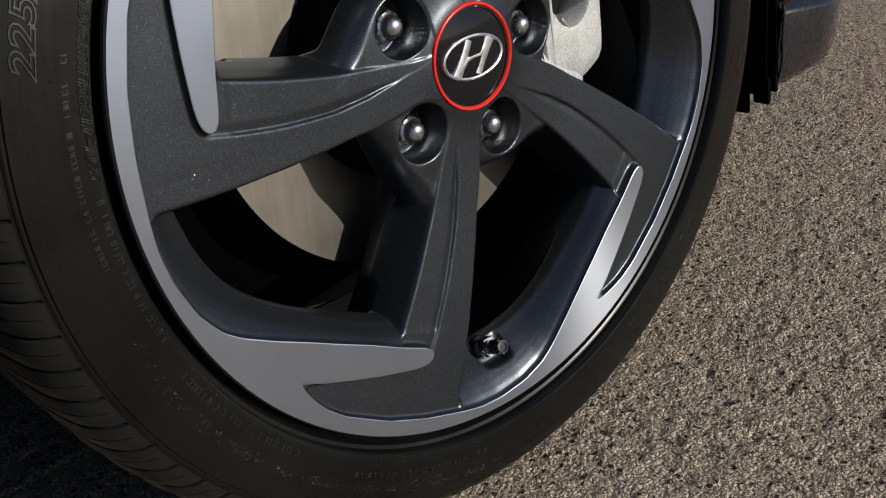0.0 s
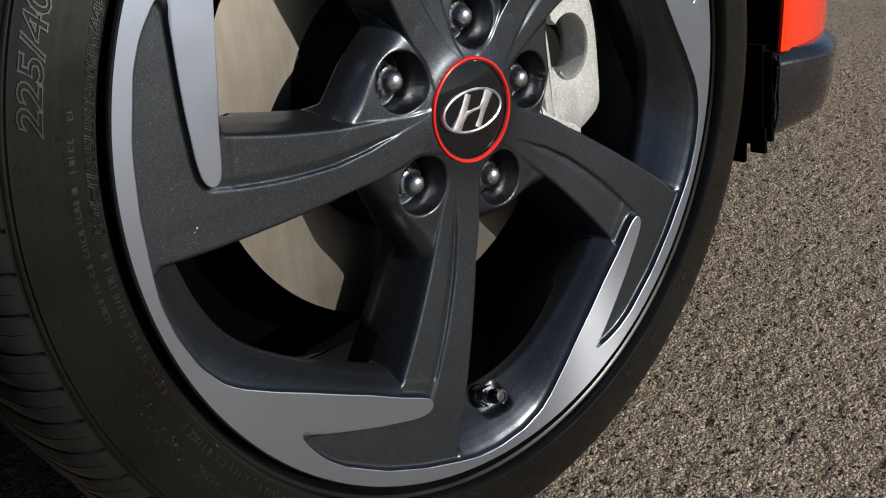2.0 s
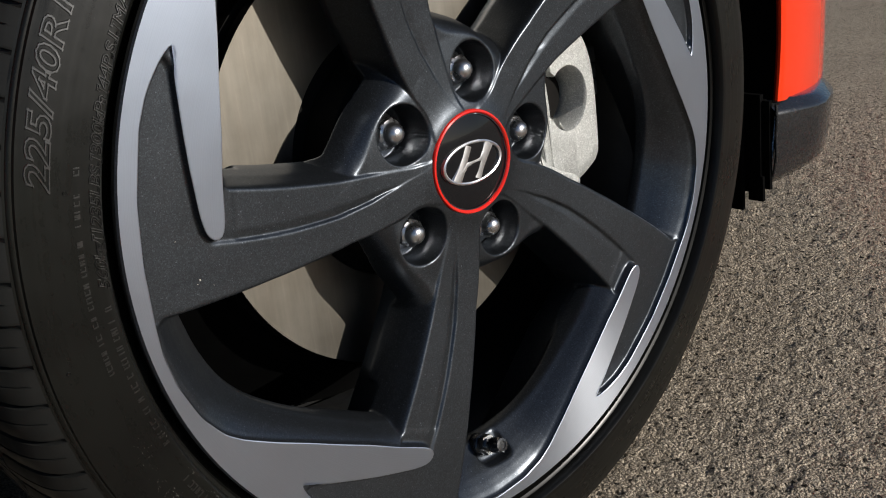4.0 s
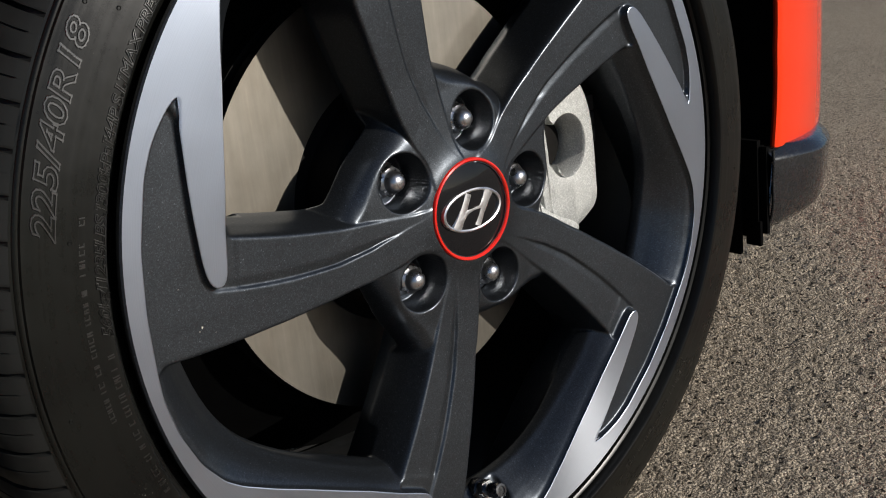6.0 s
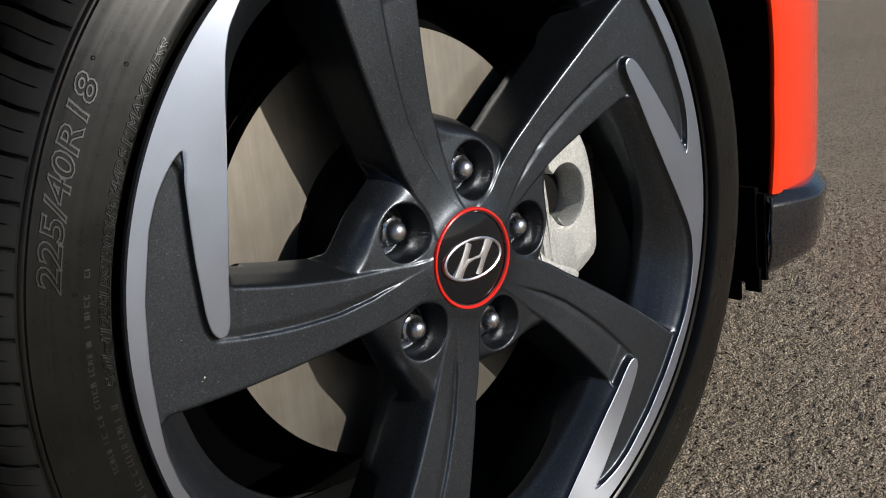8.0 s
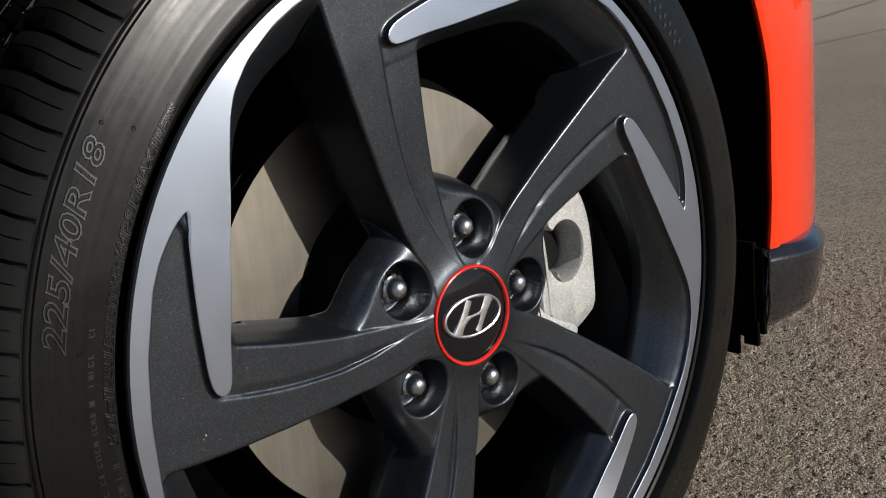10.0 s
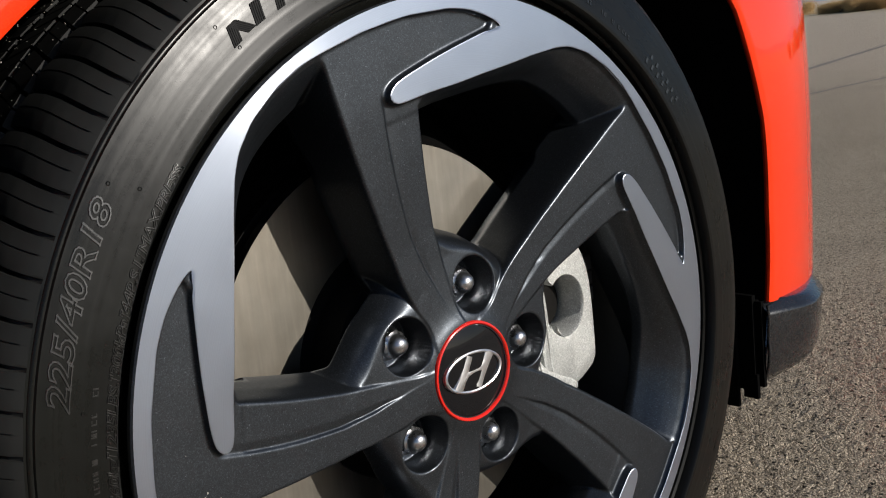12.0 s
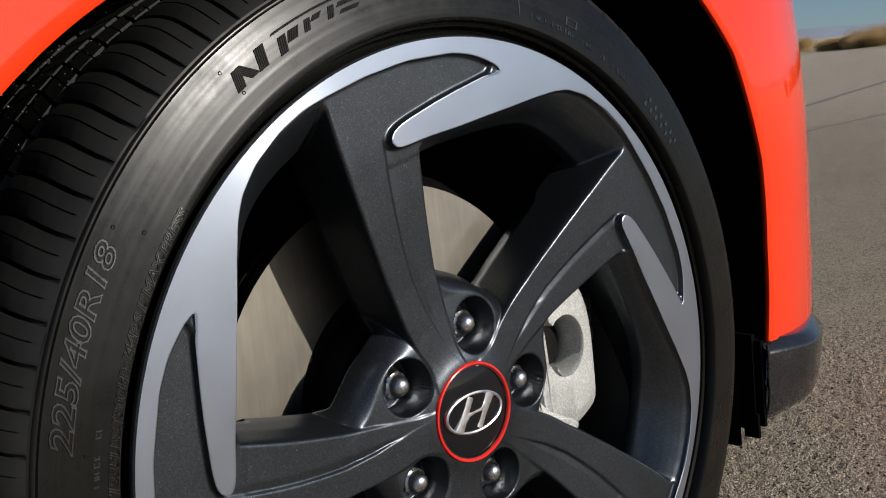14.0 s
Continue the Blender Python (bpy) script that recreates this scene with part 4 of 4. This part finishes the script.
tube(bm, [(0.4116, 0.0240, 0.2525), (0.4110, 0.0228, 0.238), (0.4122, 0.0250, 0.222), (0.4108, 0.0232, 0.205), (0.4120, 0.0270, 0.186), (0.4135, 0.0330, 0.176)], 0.0016)
part("bumper_lip", bm, TRIM, car, "dark grey plastic bumper lip with a rounded top edge", sharp=50)

bm = bmesh.new()
box(bm, (0.404, 0.036, 0.168), (0.4095, 0.30, 0.262))
box(bm, (0.4075, 0.0285, 0.172), (0.4115, 0.036, 0.256))
box(bm, (0.4095, 0.036, 0.172), (0.4155, 0.10, 0.256))
deflector = part("air_deflector", bm, BLACK, car, "black rubber air deflector below the bumper")
for y0, y1, z0, x0 in ((0.052, 0.074, 0.150, 0.3985), (0.077, 0.110, 0.155, 0.3985), (0.113, 0.30, 0.158, 0.3985), (0.033, 0.0495, 0.160, 0.4030)):
    bm = bmesh.new()
    box(bm, (x0, y0, z0), (x0 + 0.005, y1, 0.25 if y0 > 0.05 else 0.185), bevel=0.0015)
    part("flap", bm, BLACK, deflector)

# upper body that shades the wheel bay: bonnet, cabin and tail in one rounded shell
def shell_row(x, low, belt, top, inset, roof_inset):
    half = [(inset + 0.10, low), (inset, low + 0.04), (inset - 0.01, (low + belt) / 2), (inset, belt - 0.05), (inset + 0.03, belt), (inset + 0.05 + roof_inset * 0.5, (belt + top) / 2), (inset + 0.07 + roof_inset, top - 0.03), (inset + 0.16 + roof_inset, top), (0.95, top + 0.02)]
    return [(x, y, z) for y, z in half] + [(x, 1.90 - y, z) for y, z in half[-2::-1]]


SHELL = [(0.86, 0.48, 0.66, 0.68, 0.50, 0.0), (0.80, 0.46, 0.72, 0.76, 0.32, 0.0), (0.55, 0.60, 0.78, 0.85, 0.20, 0.0), (0.0, 0.68, 0.84, 0.93, 0.17, 0.0), (-0.45, 0.68, 0.88, 0.98, 0.15, 0.0), (-0.55, 0.66, 0.90, 1.00, 0.15, 0.02),
         (-0.92, 0.45, 0.92, 1.22, 0.14, 0.12), (-1.0, 0.22, 0.92, 1.27, 0.14, 0.14), (-1.5, 0.20, 0.93, 1.44, 0.13, 0.17), (-2.3, 0.20, 0.95, 1.45, 0.13, 0.18), (-3.0, 0.22, 0.98, 1.36, 0.15, 0.18), (-3.35, 0.30, 0.98, 1.10, 0.22, 0.12), (-3.45, 0.36, 0.90, 0.96, 0.32, 0.05)]
bm = bmesh.new()
lines = [smooth_line([r[j] for r in [shell_row(*q) for q in SHELL]], 2) for j in range(17)]
vs = grid(bm, [[tuple(line[i]) for line in lines] for i in range(len(lines[0]))])
bm.faces.new(vs[0])
bm.faces.new(vs[-1])
part("body_shell", bm, RED, car, "orange-red body shell", sharp=50)


# unseen boxes added below the car to keep sky light off the ground
bm = bmesh.new()
box(bm, (-3.3, 0.24, 0.150), (0.84, 1.74, 0.20), bevel=0.01)
box(bm, (-3.3, 0.13, 0.050), (-0.40, 0.30, 0.42), bevel=0.01)
box(bm, (-3.3, 1.66, 0.10), (0.80, 1.74, 0.20), bevel=0.01)
box(bm, (-0.50, 0.34, 0.16), (0.84, 1.60, 0.60), bevel=0.02)
part("light_blocker", bm, BLACK, car, "unseen black boxes that keep light out from under the car")
# unseen knuckle; dust shield widened into a black screen to darken the windows
bm = bmesh.new()
lathe(bm, [(0.030, 0.090), (0.140, 0.091), (0.152, 0.088), (0.160, 0.090), (0.185, 0.120), (0.208, 0.150), (0.206, 0.152), (0.183, 0.123), (0.140, 0.094), (0.030, 0.094)], 64)
part("dark_screen", bm, BLACK, car, "black dust shield widened into a screen that stands in for shade", at=(0, 0, HUB_Z))
bm = bmesh.new()
lathe(bm, [(0.0001, 0.09), (0.055, 0.09), (0.06, 0.10), (0.05, 0.17), (0.025, 0.20), (0.022, 0.40), (0.0001, 0.40)], 32)
box(bm, (-0.05, 0.13, -0.15), (0.05, 0.45, -0.115), bevel=0.01)
part("knuckle", bm, BLACK, car, "unseen dark steering knuckle and axle", at=(0, 0, HUB_Z))


# ---- lettering on the sidewall ----
def letters(body, fat=0.0):
    """Outlines of a line of text as a mesh in the x-y plane, one unit high."""
    cu = bpy.data.curves.new("line", "FONT")
    cu.body = body
    cu.size = 1.0
    cu.resolution_u = 3
    cu.shear = 0.25
    cu.offset = fat
    ob = new("line", cu)
    me = bpy.data.meshes.new_from_object(ob.evaluated_get(bpy.context.evaluated_depsgraph_get()))
    bpy.data.objects.remove(ob)
    bm = bmesh.new()
    bm.from_mesh(me)
    bpy.data.meshes.remove(me)
    return bm


def arc_text(body, a0, a1, r0, height, raise_by, mat, label, outline=0.0):
    """Lettering bent round the sidewall from angle a0 to a1 (degrees), feet at radius r0."""
    flat = letters(body, 0.016 if outline else 0.0)
    xs = [v.co.x for v in flat.verts]
    lo, hi = min(xs), max(xs)
    bm = bmesh.new()
    if outline:
        # raised borders: a thin wall along each outline
        for e in flat.edges:
            if len(e.link_faces) == 1:
                a, b = e.verts[0].co.copy(), e.verts[1].co.copy()
                t = b - a
                if t.length < 1e-6:
                    continue
                nn = Vector((-t.y, t.x, 0)).normalized() * outline * 0.5
                t = t.normalized() * outline * 0.4
                q = [a - t - nn, b + t - nn, b + t + nn, a - t + nn]
                top = [bm.verts.new((p.x, p.y, 1)) for p in (q[0] * 0.7 + q[3] * 0.3, q[1] * 0.7 + q[2] * 0.3, q[2] * 0.7 + q[1] * 0.3, q[3] * 0.7 + q[0] * 0.3)]
                low = [bm.verts.new((p.x, p.y, 0)) for p in q]
                bm.faces.new(top)
                for i in range(4):
                    bm.faces.new((top[i], low[i], low[(i + 1) % 4], top[(i + 1) % 4]))
        flat.free()
    else:
        bm.free()
        bm = flat
        bmesh.ops.triangulate(bm, faces=bm.faces)
        r = bmesh.ops.extrude_face_region(bm, geom=list(bm.faces))
        for v in bm.verts:
            v.co.z = 0
        for v in r["geom"]:
            if isinstance(v, bmesh.types.BMVert):
                v.co.z = 1
    for v in bm.verts:
        a = a0 + (a1 - a0) * (v.co.x - lo) / (hi - lo)
        r = r0 + height * v.co.y / 0.72
        x, z = polar(r, a)
        v.co = (x, side_y(r) + 0.0003 - v.co.z * (raise_by + 0.0003), z)
    return part("lettering", bm, mat, wheel, label, sharp=25)


arc_text("225/40R18", 167.8, 146.6, 0.2790, 0.0106, 0.0006, MARK, "raised outlined tyre size lettering", outline=0.085)
arc_text("560kg[1235LBS.]300kPa[44P.S.I.]MAX.PRESS.", 178.5, 139.6, 0.2560, 0.0050, 0.0009, MARK, "raised small load and pressure lettering", outline=0.07)


def side_bars(name, bars, mat, label, raise_by):
    """Plain raised bars on the sidewall: start and end angle, inner and outer radius, slant in degrees."""
    bm = bmesh.new()
    for a0, a1, r0, r1, slant in bars:
        rows = []
        for i in range(5):
            r = r0 + (r1 - r0) * i / 4
            d = slant * i / 4
            rows.append([(*polar(r, a0 + d + (a1 - a0) * j / 4), r) for j in range(5)])
        vs = [[bm.verts.new((x, side_y(r) - raise_by, z)) for x, z, r in row] for row in rows]
        lw = [[bm.verts.new((x, side_y(r) + 0.0006, z)) for x, z, r in row] for row in rows]
        for i in range(4):
            for j in range(4):
                bm.faces.new((vs[i][j], vs[i][j + 1], vs[i + 1][j + 1], vs[i + 1][j]))
        rim = [(0, j) for j in range(4)] + [(i, 4) for i in range(4)] + [(4, j) for j in range(4, 0, -1)] + [(i, 0) for i in range(4, 0, -1)]
        for k in range(len(rim)):
            a, b = rim[k], rim[(k + 1) % len(rim)]
            bm.faces.new((vs[a[0]][a[1]], vs[b[0]][b[1]], lw[b[0]][b[1]], lw[a[0]][a[1]]))
    return part(name, bm, mat, wheel, label, sharp=25)


# large dark maker's mark, kept to plain slanted bars of fine ribs
MARK_BARS = [(124.9, 123.5, 0.2708, 0.2812, -0.9), (122.3, 120.9, 0.2716, 0.2808, 1.6), (121.0, 119.5, 0.2712, 0.2822, -0.9), (117.6, 116.3, 0.2705, 0.2795, -0.8), (115.9, 114.2, 0.2740, 0.2795, -0.8),
             (113.2, 112.2, 0.2735, 0.2798, -0.7), (111.8, 110.4, 0.2770, 0.2798, -0.7), (109.4, 108.4, 0.2735, 0.2800, -0.7), (107.6, 104.6, 0.2735, 0.2756, -0.6), (107.6, 104.6, 0.2776, 0.2800, -0.6), (117.4, 107.0, 0.2822, 0.2834, -0.3)]
for a0, a1, r0, r1, slant in MARK_BARS:
    ribs = max(2, round((a0 - a1) / 0.30))
    step = (a0 - a1) / ribs
    side_bars("mark_bar", [(a0 - k * step, a0 - (k + 0.74) * step, r0, r1, slant) for k in range(ribs)], INK, "dark ribbed bar moulded on the sidewall", 0.0006)
# small moulded markings that cannot be read
rng = random.Random(4)
marks = []
for first, last, r0, tall in ((199, 180, 0.2575, 0.0032), (188, 165, 0.2655, 0.0026), (74, 50, 0.2625, 0.0030), (226, 204, 0.2600, 0.0040), (262, 236, 0.2660, 0.0036), (318, 296, 0.2640, 0.0046)):
    a = first
    while a > last:
        wide = rng.uniform(0.16, 0.5)
        kind = rng.random()
        if kind < 0.25:
            marks += [(a, a - 0.14, r0, r0 + tall, 0.1), (a - wide, a - wide - 0.14, r0, r0 + tall, 0.1), (a - 0.14, a - wide, r0 + tall * rng.choice((0.0, 0.4, 0.85)), r0 + tall * 0.98, 0.0)]
        elif kind < 0.6:
            marks += [(a, a - 0.14, r0, r0 + tall, 0.1), (a - 0.14, a - wide - 0.1, r0, r0 + tall * 0.16, 0.0), (a - 0.14, a - wide, r0 + tall * 0.84, r0 + tall, 0.0)]
        elif kind < 0.8:
            marks += [(a, a - 0.14, r0, r0 + tall, 0.1)]
        a -= wide + rng.choice((0.3, 0.35, 0.4, 0.9))
marks += [(45.0 - 0.9 * k, 44.5 - 0.9 * k, 0.2620 + 0.006 * (k % 2), 0.2662 + 0.006 * (k % 2), 0.0) for k in range(12)]
marks += [(66.5, 64.0, 0.2690, 0.2695, 0), (66.5, 64.0, 0.2745, 0.2750, 0), (66.5, 66.2, 0.2690, 0.2750, 0), (64.3, 64.0, 0.2690, 0.2750, 0), (76.5, 76.3, 0.262, 0.276, 0)]
side_bars("moulded_lettering", marks, MARK, "small raised moulded markings", 0.0004)


for r, a in ((0.2849, 124.95), (0.2692, 124.35), (0.2707, 144.1), (0.2855, 145.0), (0.2720, 168.0), (0.2850, 186.0), (0.2700, 206.0)):
    bm = bmesh.new()
    x, z = polar(r, a)
    rows = []
    for k in range(20):
        c, d = math.cos(math.tau * k / 20), math.sin(math.tau * k / 20)
        rows.append([(x + q * c, side_y(r) - lift, z + q * d) for q, lift in ((0.0006, -0.0003), (0.0007, 0.0002), (0.0009, 0.00035), (0.0011, 0.0002), (0.0012, -0.0003))])
    grid(bm, rows, closed_u=True)
    part("vent_mark", bm, SIDEWALL, wheel)


# pale grit caught on the lower sidewall
GRIT = plain("pale_grit", (0.45, 0.42, 0.37), (0.6, 0.57, 0.5), 0.5, 400)
rng = random.Random(21)
bm = bmesh.new()
def speck(bm, p, size):
    v = [bm.verts.new((p[0] + size * dx, p[1] + size * dy, p[2] + size * dz)) for dx, dy, dz in ((1, 1, 1), (1, -1, -1), (-1, 1, -1), (-1, -1, 1))]
    for i, j, k in ((0, 1, 2), (0, 3, 1), (0, 2, 3), (1, 3, 2)):
        bm.faces.new((v[i], v[j], v[k]))


for k in range(1300):
    a = 196 + 70 * rng.random() ** 0.8
    r = rng.choice((0.2580, 0.2690 + 0.0002 * (a - 196), 0.2690 + 0.0002 * (a - 196), 0.2690 + 0.0002 * (a - 196), 0.2750)) + rng.gauss(0, 0.0013)
    if math.sin(a * 0.9) + math.sin(a * 2.3 + r * 900) < -0.5:
        continue
    x, z = polar(r, a)
    s = 0.00004 + 0.00011 * rng.random() ** 2
    speck(bm, (x, side_y(r) - s * 0.6, z), s)
for k in range(420):
    a = 108 + 62 * rng.random()
    y = 0.056 + 0.10 * rng.random()
    x, z = polar(0.3178 + 0.0006 * rng.random(), a)
    speck(bm, (x, y, z), 0.0001 + 0.0003 * rng.random() ** 2)
part("grit", bm, GRIT, wheel, "pale grit specks stuck to the tyre")


for r, a, size in ((0.2032, 182.9, 0.0009), (0.2050, 183.4, 0.0005), (0.2129, 176.2, 0.0005), (0.196, 184.6, 0.0003)):
    bm = bmesh.new()
    x, z = polar(r, a)
    y = table(MAIN_Y, r) - 0.0001
    tip = bm.verts.new((x, y - 0.0001, z))
    rim = [bm.verts.new((x + size * rng.uniform(0.3, 1.2) * math.cos(math.tau * k / 9), y + 0.0001, z + size * 0.7 * rng.uniform(0.3, 1.2) * math.sin(math.tau * k / 9))) for k in range(9)]
    for k in range(9):
        bm.faces.new((tip, rim[k], rim[(k + 1) % 9]))
    part("fleck", bm, GRIT, wheel, "pale dried fleck on the paint")


# ---- distance ----
DRY = plain("dry_shrub_leaf", (0.40, 0.255, 0.10), (0.54, 0.37, 0.16), 0.8, 3, 0.0, 0.0)
TWIG = plain("grey_brown_twig", (0.10, 0.075, 0.05), (0.16, 0.12, 0.08), 0.9, 30)
VERGE = plain("dry_grass_verge", (0.42, 0.34, 0.21), (0.55, 0.45, 0.30), 0.95, 6, 0.0, 0.5, 0.02)
# the hills' blue base colour has the distance haze painted in
HILL = plain("haze_tinted_hill", (0.30, 0.34, 0.42), (0.36, 0.40, 0.47), 1.0, 0.02, 0.0, 0.0)
SEAM = plain("tar_seam", (0.20, 0.172, 0.14), (0.24, 0.205, 0.168), 0.8, 40)
EDGE_DIR = Vector((0.53, 0.848, 0)).normalized()
EDGE_AT = Vector((32.1, 14.3, 0))
OUT = Vector((EDGE_DIR.y, -EDGE_DIR.x, 0))

bm = bmesh.new()
rows = []
for k in range(-30, 31):
    p = EDGE_AT + EDGE_DIR * k * 1.6
    rows.append([tuple(p + OUT * d + Vector((0, 0, z + 0.006 * math.sin(k * 1.7 + d)))) for d, z in ((0, -0.03), (0.35, 0.012), (1.5, 0.03), (5, 0.05), (20, 0.05), (70, 0.03))])
grid(bm, rows)
tagged(part("verge", bm, VERGE), "pale dry grass verge along the asphalt", "verge", kind="structure")

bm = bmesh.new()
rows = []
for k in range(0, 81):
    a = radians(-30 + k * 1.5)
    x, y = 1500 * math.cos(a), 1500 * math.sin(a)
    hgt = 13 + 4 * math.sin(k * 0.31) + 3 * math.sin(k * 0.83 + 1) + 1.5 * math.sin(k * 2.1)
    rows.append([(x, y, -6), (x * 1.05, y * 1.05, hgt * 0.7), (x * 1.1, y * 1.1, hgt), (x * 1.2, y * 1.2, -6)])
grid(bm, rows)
tagged(part("backdrop", bm, HILL), "far low blue hills with haze in their colour", "hills", kind="structure")


def shrub(seed, width, height):
    rng = random.Random(seed)
    top_ob = tagged(new("shrub"), "dry golden-brown desert shrub beside the asphalt", "shrub", "shrubs along the verge")
    bm = bmesh.new()
    for k in range(16):
        a, lean = rng.random() * math.tau, 0.2 + 0.8 * rng.random()
        tip = Vector((math.cos(a) * lean * width * 0.42, math.sin(a) * lean * width * 0.42, height * (0.95 - 0.35 * lean)))
        for i in range(4):
            p, q = tip * (i / 4), tip * ((i + 1) / 4)
            w0, w1 = 0.018 * (1 - i / 4.5), 0.018 * (1 - (i + 1) / 4.5)
            rows = [[(c.x + w * math.cos(t), c.y + w * math.sin(t), c.z) for t in (0, 2.09, 4.19)] for c, w in ((p, w0), (q, w1))]
            grid(bm, rows, closed_v=True)
    part("branches", bm, TWIG, top_ob)
    bm = bmesh.new()
    clumps = []
    for k in range(22):
        a, rr = rng.random() * math.tau, math.sqrt(rng.random()) * width * 0.42
        clumps.append((Vector((rr * math.cos(a), rr * math.sin(a), height * (0.25 + 0.55 * rng.random() * (1 - (rr / width) ** 2)))), (0.13 + 0.14 * rng.random()) * width))
    for k in range(20000):
        c, r = rng.choice(clumps)
        d = Vector((rng.gauss(0, 1), rng.gauss(0, 1), rng.gauss(0, 1))).normalized() * r * rng.random() ** 0.4
        p = c + Vector((d.x, d.y, d.z * 0.8))
        if p.z < 0.01:
            continue
        u = Vector((rng.gauss(0, 1), rng.gauss(0, 1), rng.gauss(0, 1) + 0.6)).normalized() * (0.008 + 0.012 * rng.random())
        w = u.cross(Vector((rng.random() - 0.5, rng.random() - 0.5, rng.random() - 0.5))).normalized() * 0.007
        bm.faces.new([bm.verts.new(v) for v in (p - u, p + w, p + u, p - w)])
    part("crown", bm, DRY, top_ob)
    return top_ob


bushes = [shrub(1, 1.3, 0.48), shrub(2, 1.1, 0.38), shrub(3, 1.6, 0.56)]
rng = random.Random(11)
for b in bushes:
    b.location = EDGE_AT + EDGE_DIR * (-14 + 2 * bushes.index(b)) + OUT * 2.2
for k in range(34):
    p = EDGE_AT + EDGE_DIR * (-10 + k * 0.82 + rng.random() * 0.4) + OUT * (1.2 + 3.5 * rng.random())
    s = 0.75 + 0.5 * rng.random()
    c = copy_thing(bushes[k % 3], Matrix.LocRotScale(p, Euler((0, 0, rng.random() * 6.28)), None))
    c.scale = (s, s, s * (0.85 + 0.3 * rng.random()))

bm = bmesh.new()
lathe(bm, [(0.0001, 1.30), (0.03, 1.30), (0.035, 1.27), (0.045, -0.1)], 8)
bmesh.ops.rotate(bm, cent=(0, 0, 0), matrix=Matrix.Rotation(radians(90), 3, "X"), verts=bm.verts)
post = tagged(part("fence_post", bm, TWIG), "thin weathered wooden fence post behind the shrubs", "fence post", "fence posts")
post.location = EDGE_AT + EDGE_DIR * -3.3 + OUT * 7
for d in (-6.6, 0.0, 3.3, 6.6, 9.9):
    copy_thing(post, Matrix.Translation(EDGE_AT + EDGE_DIR * d + OUT * 7))

for k, (p, q, w) in enumerate((((4.3, 2.78), (9.5, 2.92), 0.028), ((6.0, 3.62), (17.0, 6.74), 0.045))):
    bm = bmesh.new()
    a, b = Vector((*p, 0)), Vector((*q, 0))
    side = (b - a).cross(Vector((0, 0, 1))).normalized()
    rows = []
    for i in range(41):
        c = a.lerp(b, i / 40) + side * 0.005 * math.sin(i * 0.9 + k)
        ww = w * (0.9 + 0.1 * math.sin(i * 1.7))
        rows.append([tuple(c - side * ww + Vector((0, 0, 0.0))), tuple(c + Vector((0, 0, 0.002))), tuple(c + side * ww + Vector((0, 0, 0.0)))])
    grid(bm, rows)
    tagged(part("tar_seam", bm, SEAM), "dark tar seam across the asphalt", "tar seam", kind="structure")
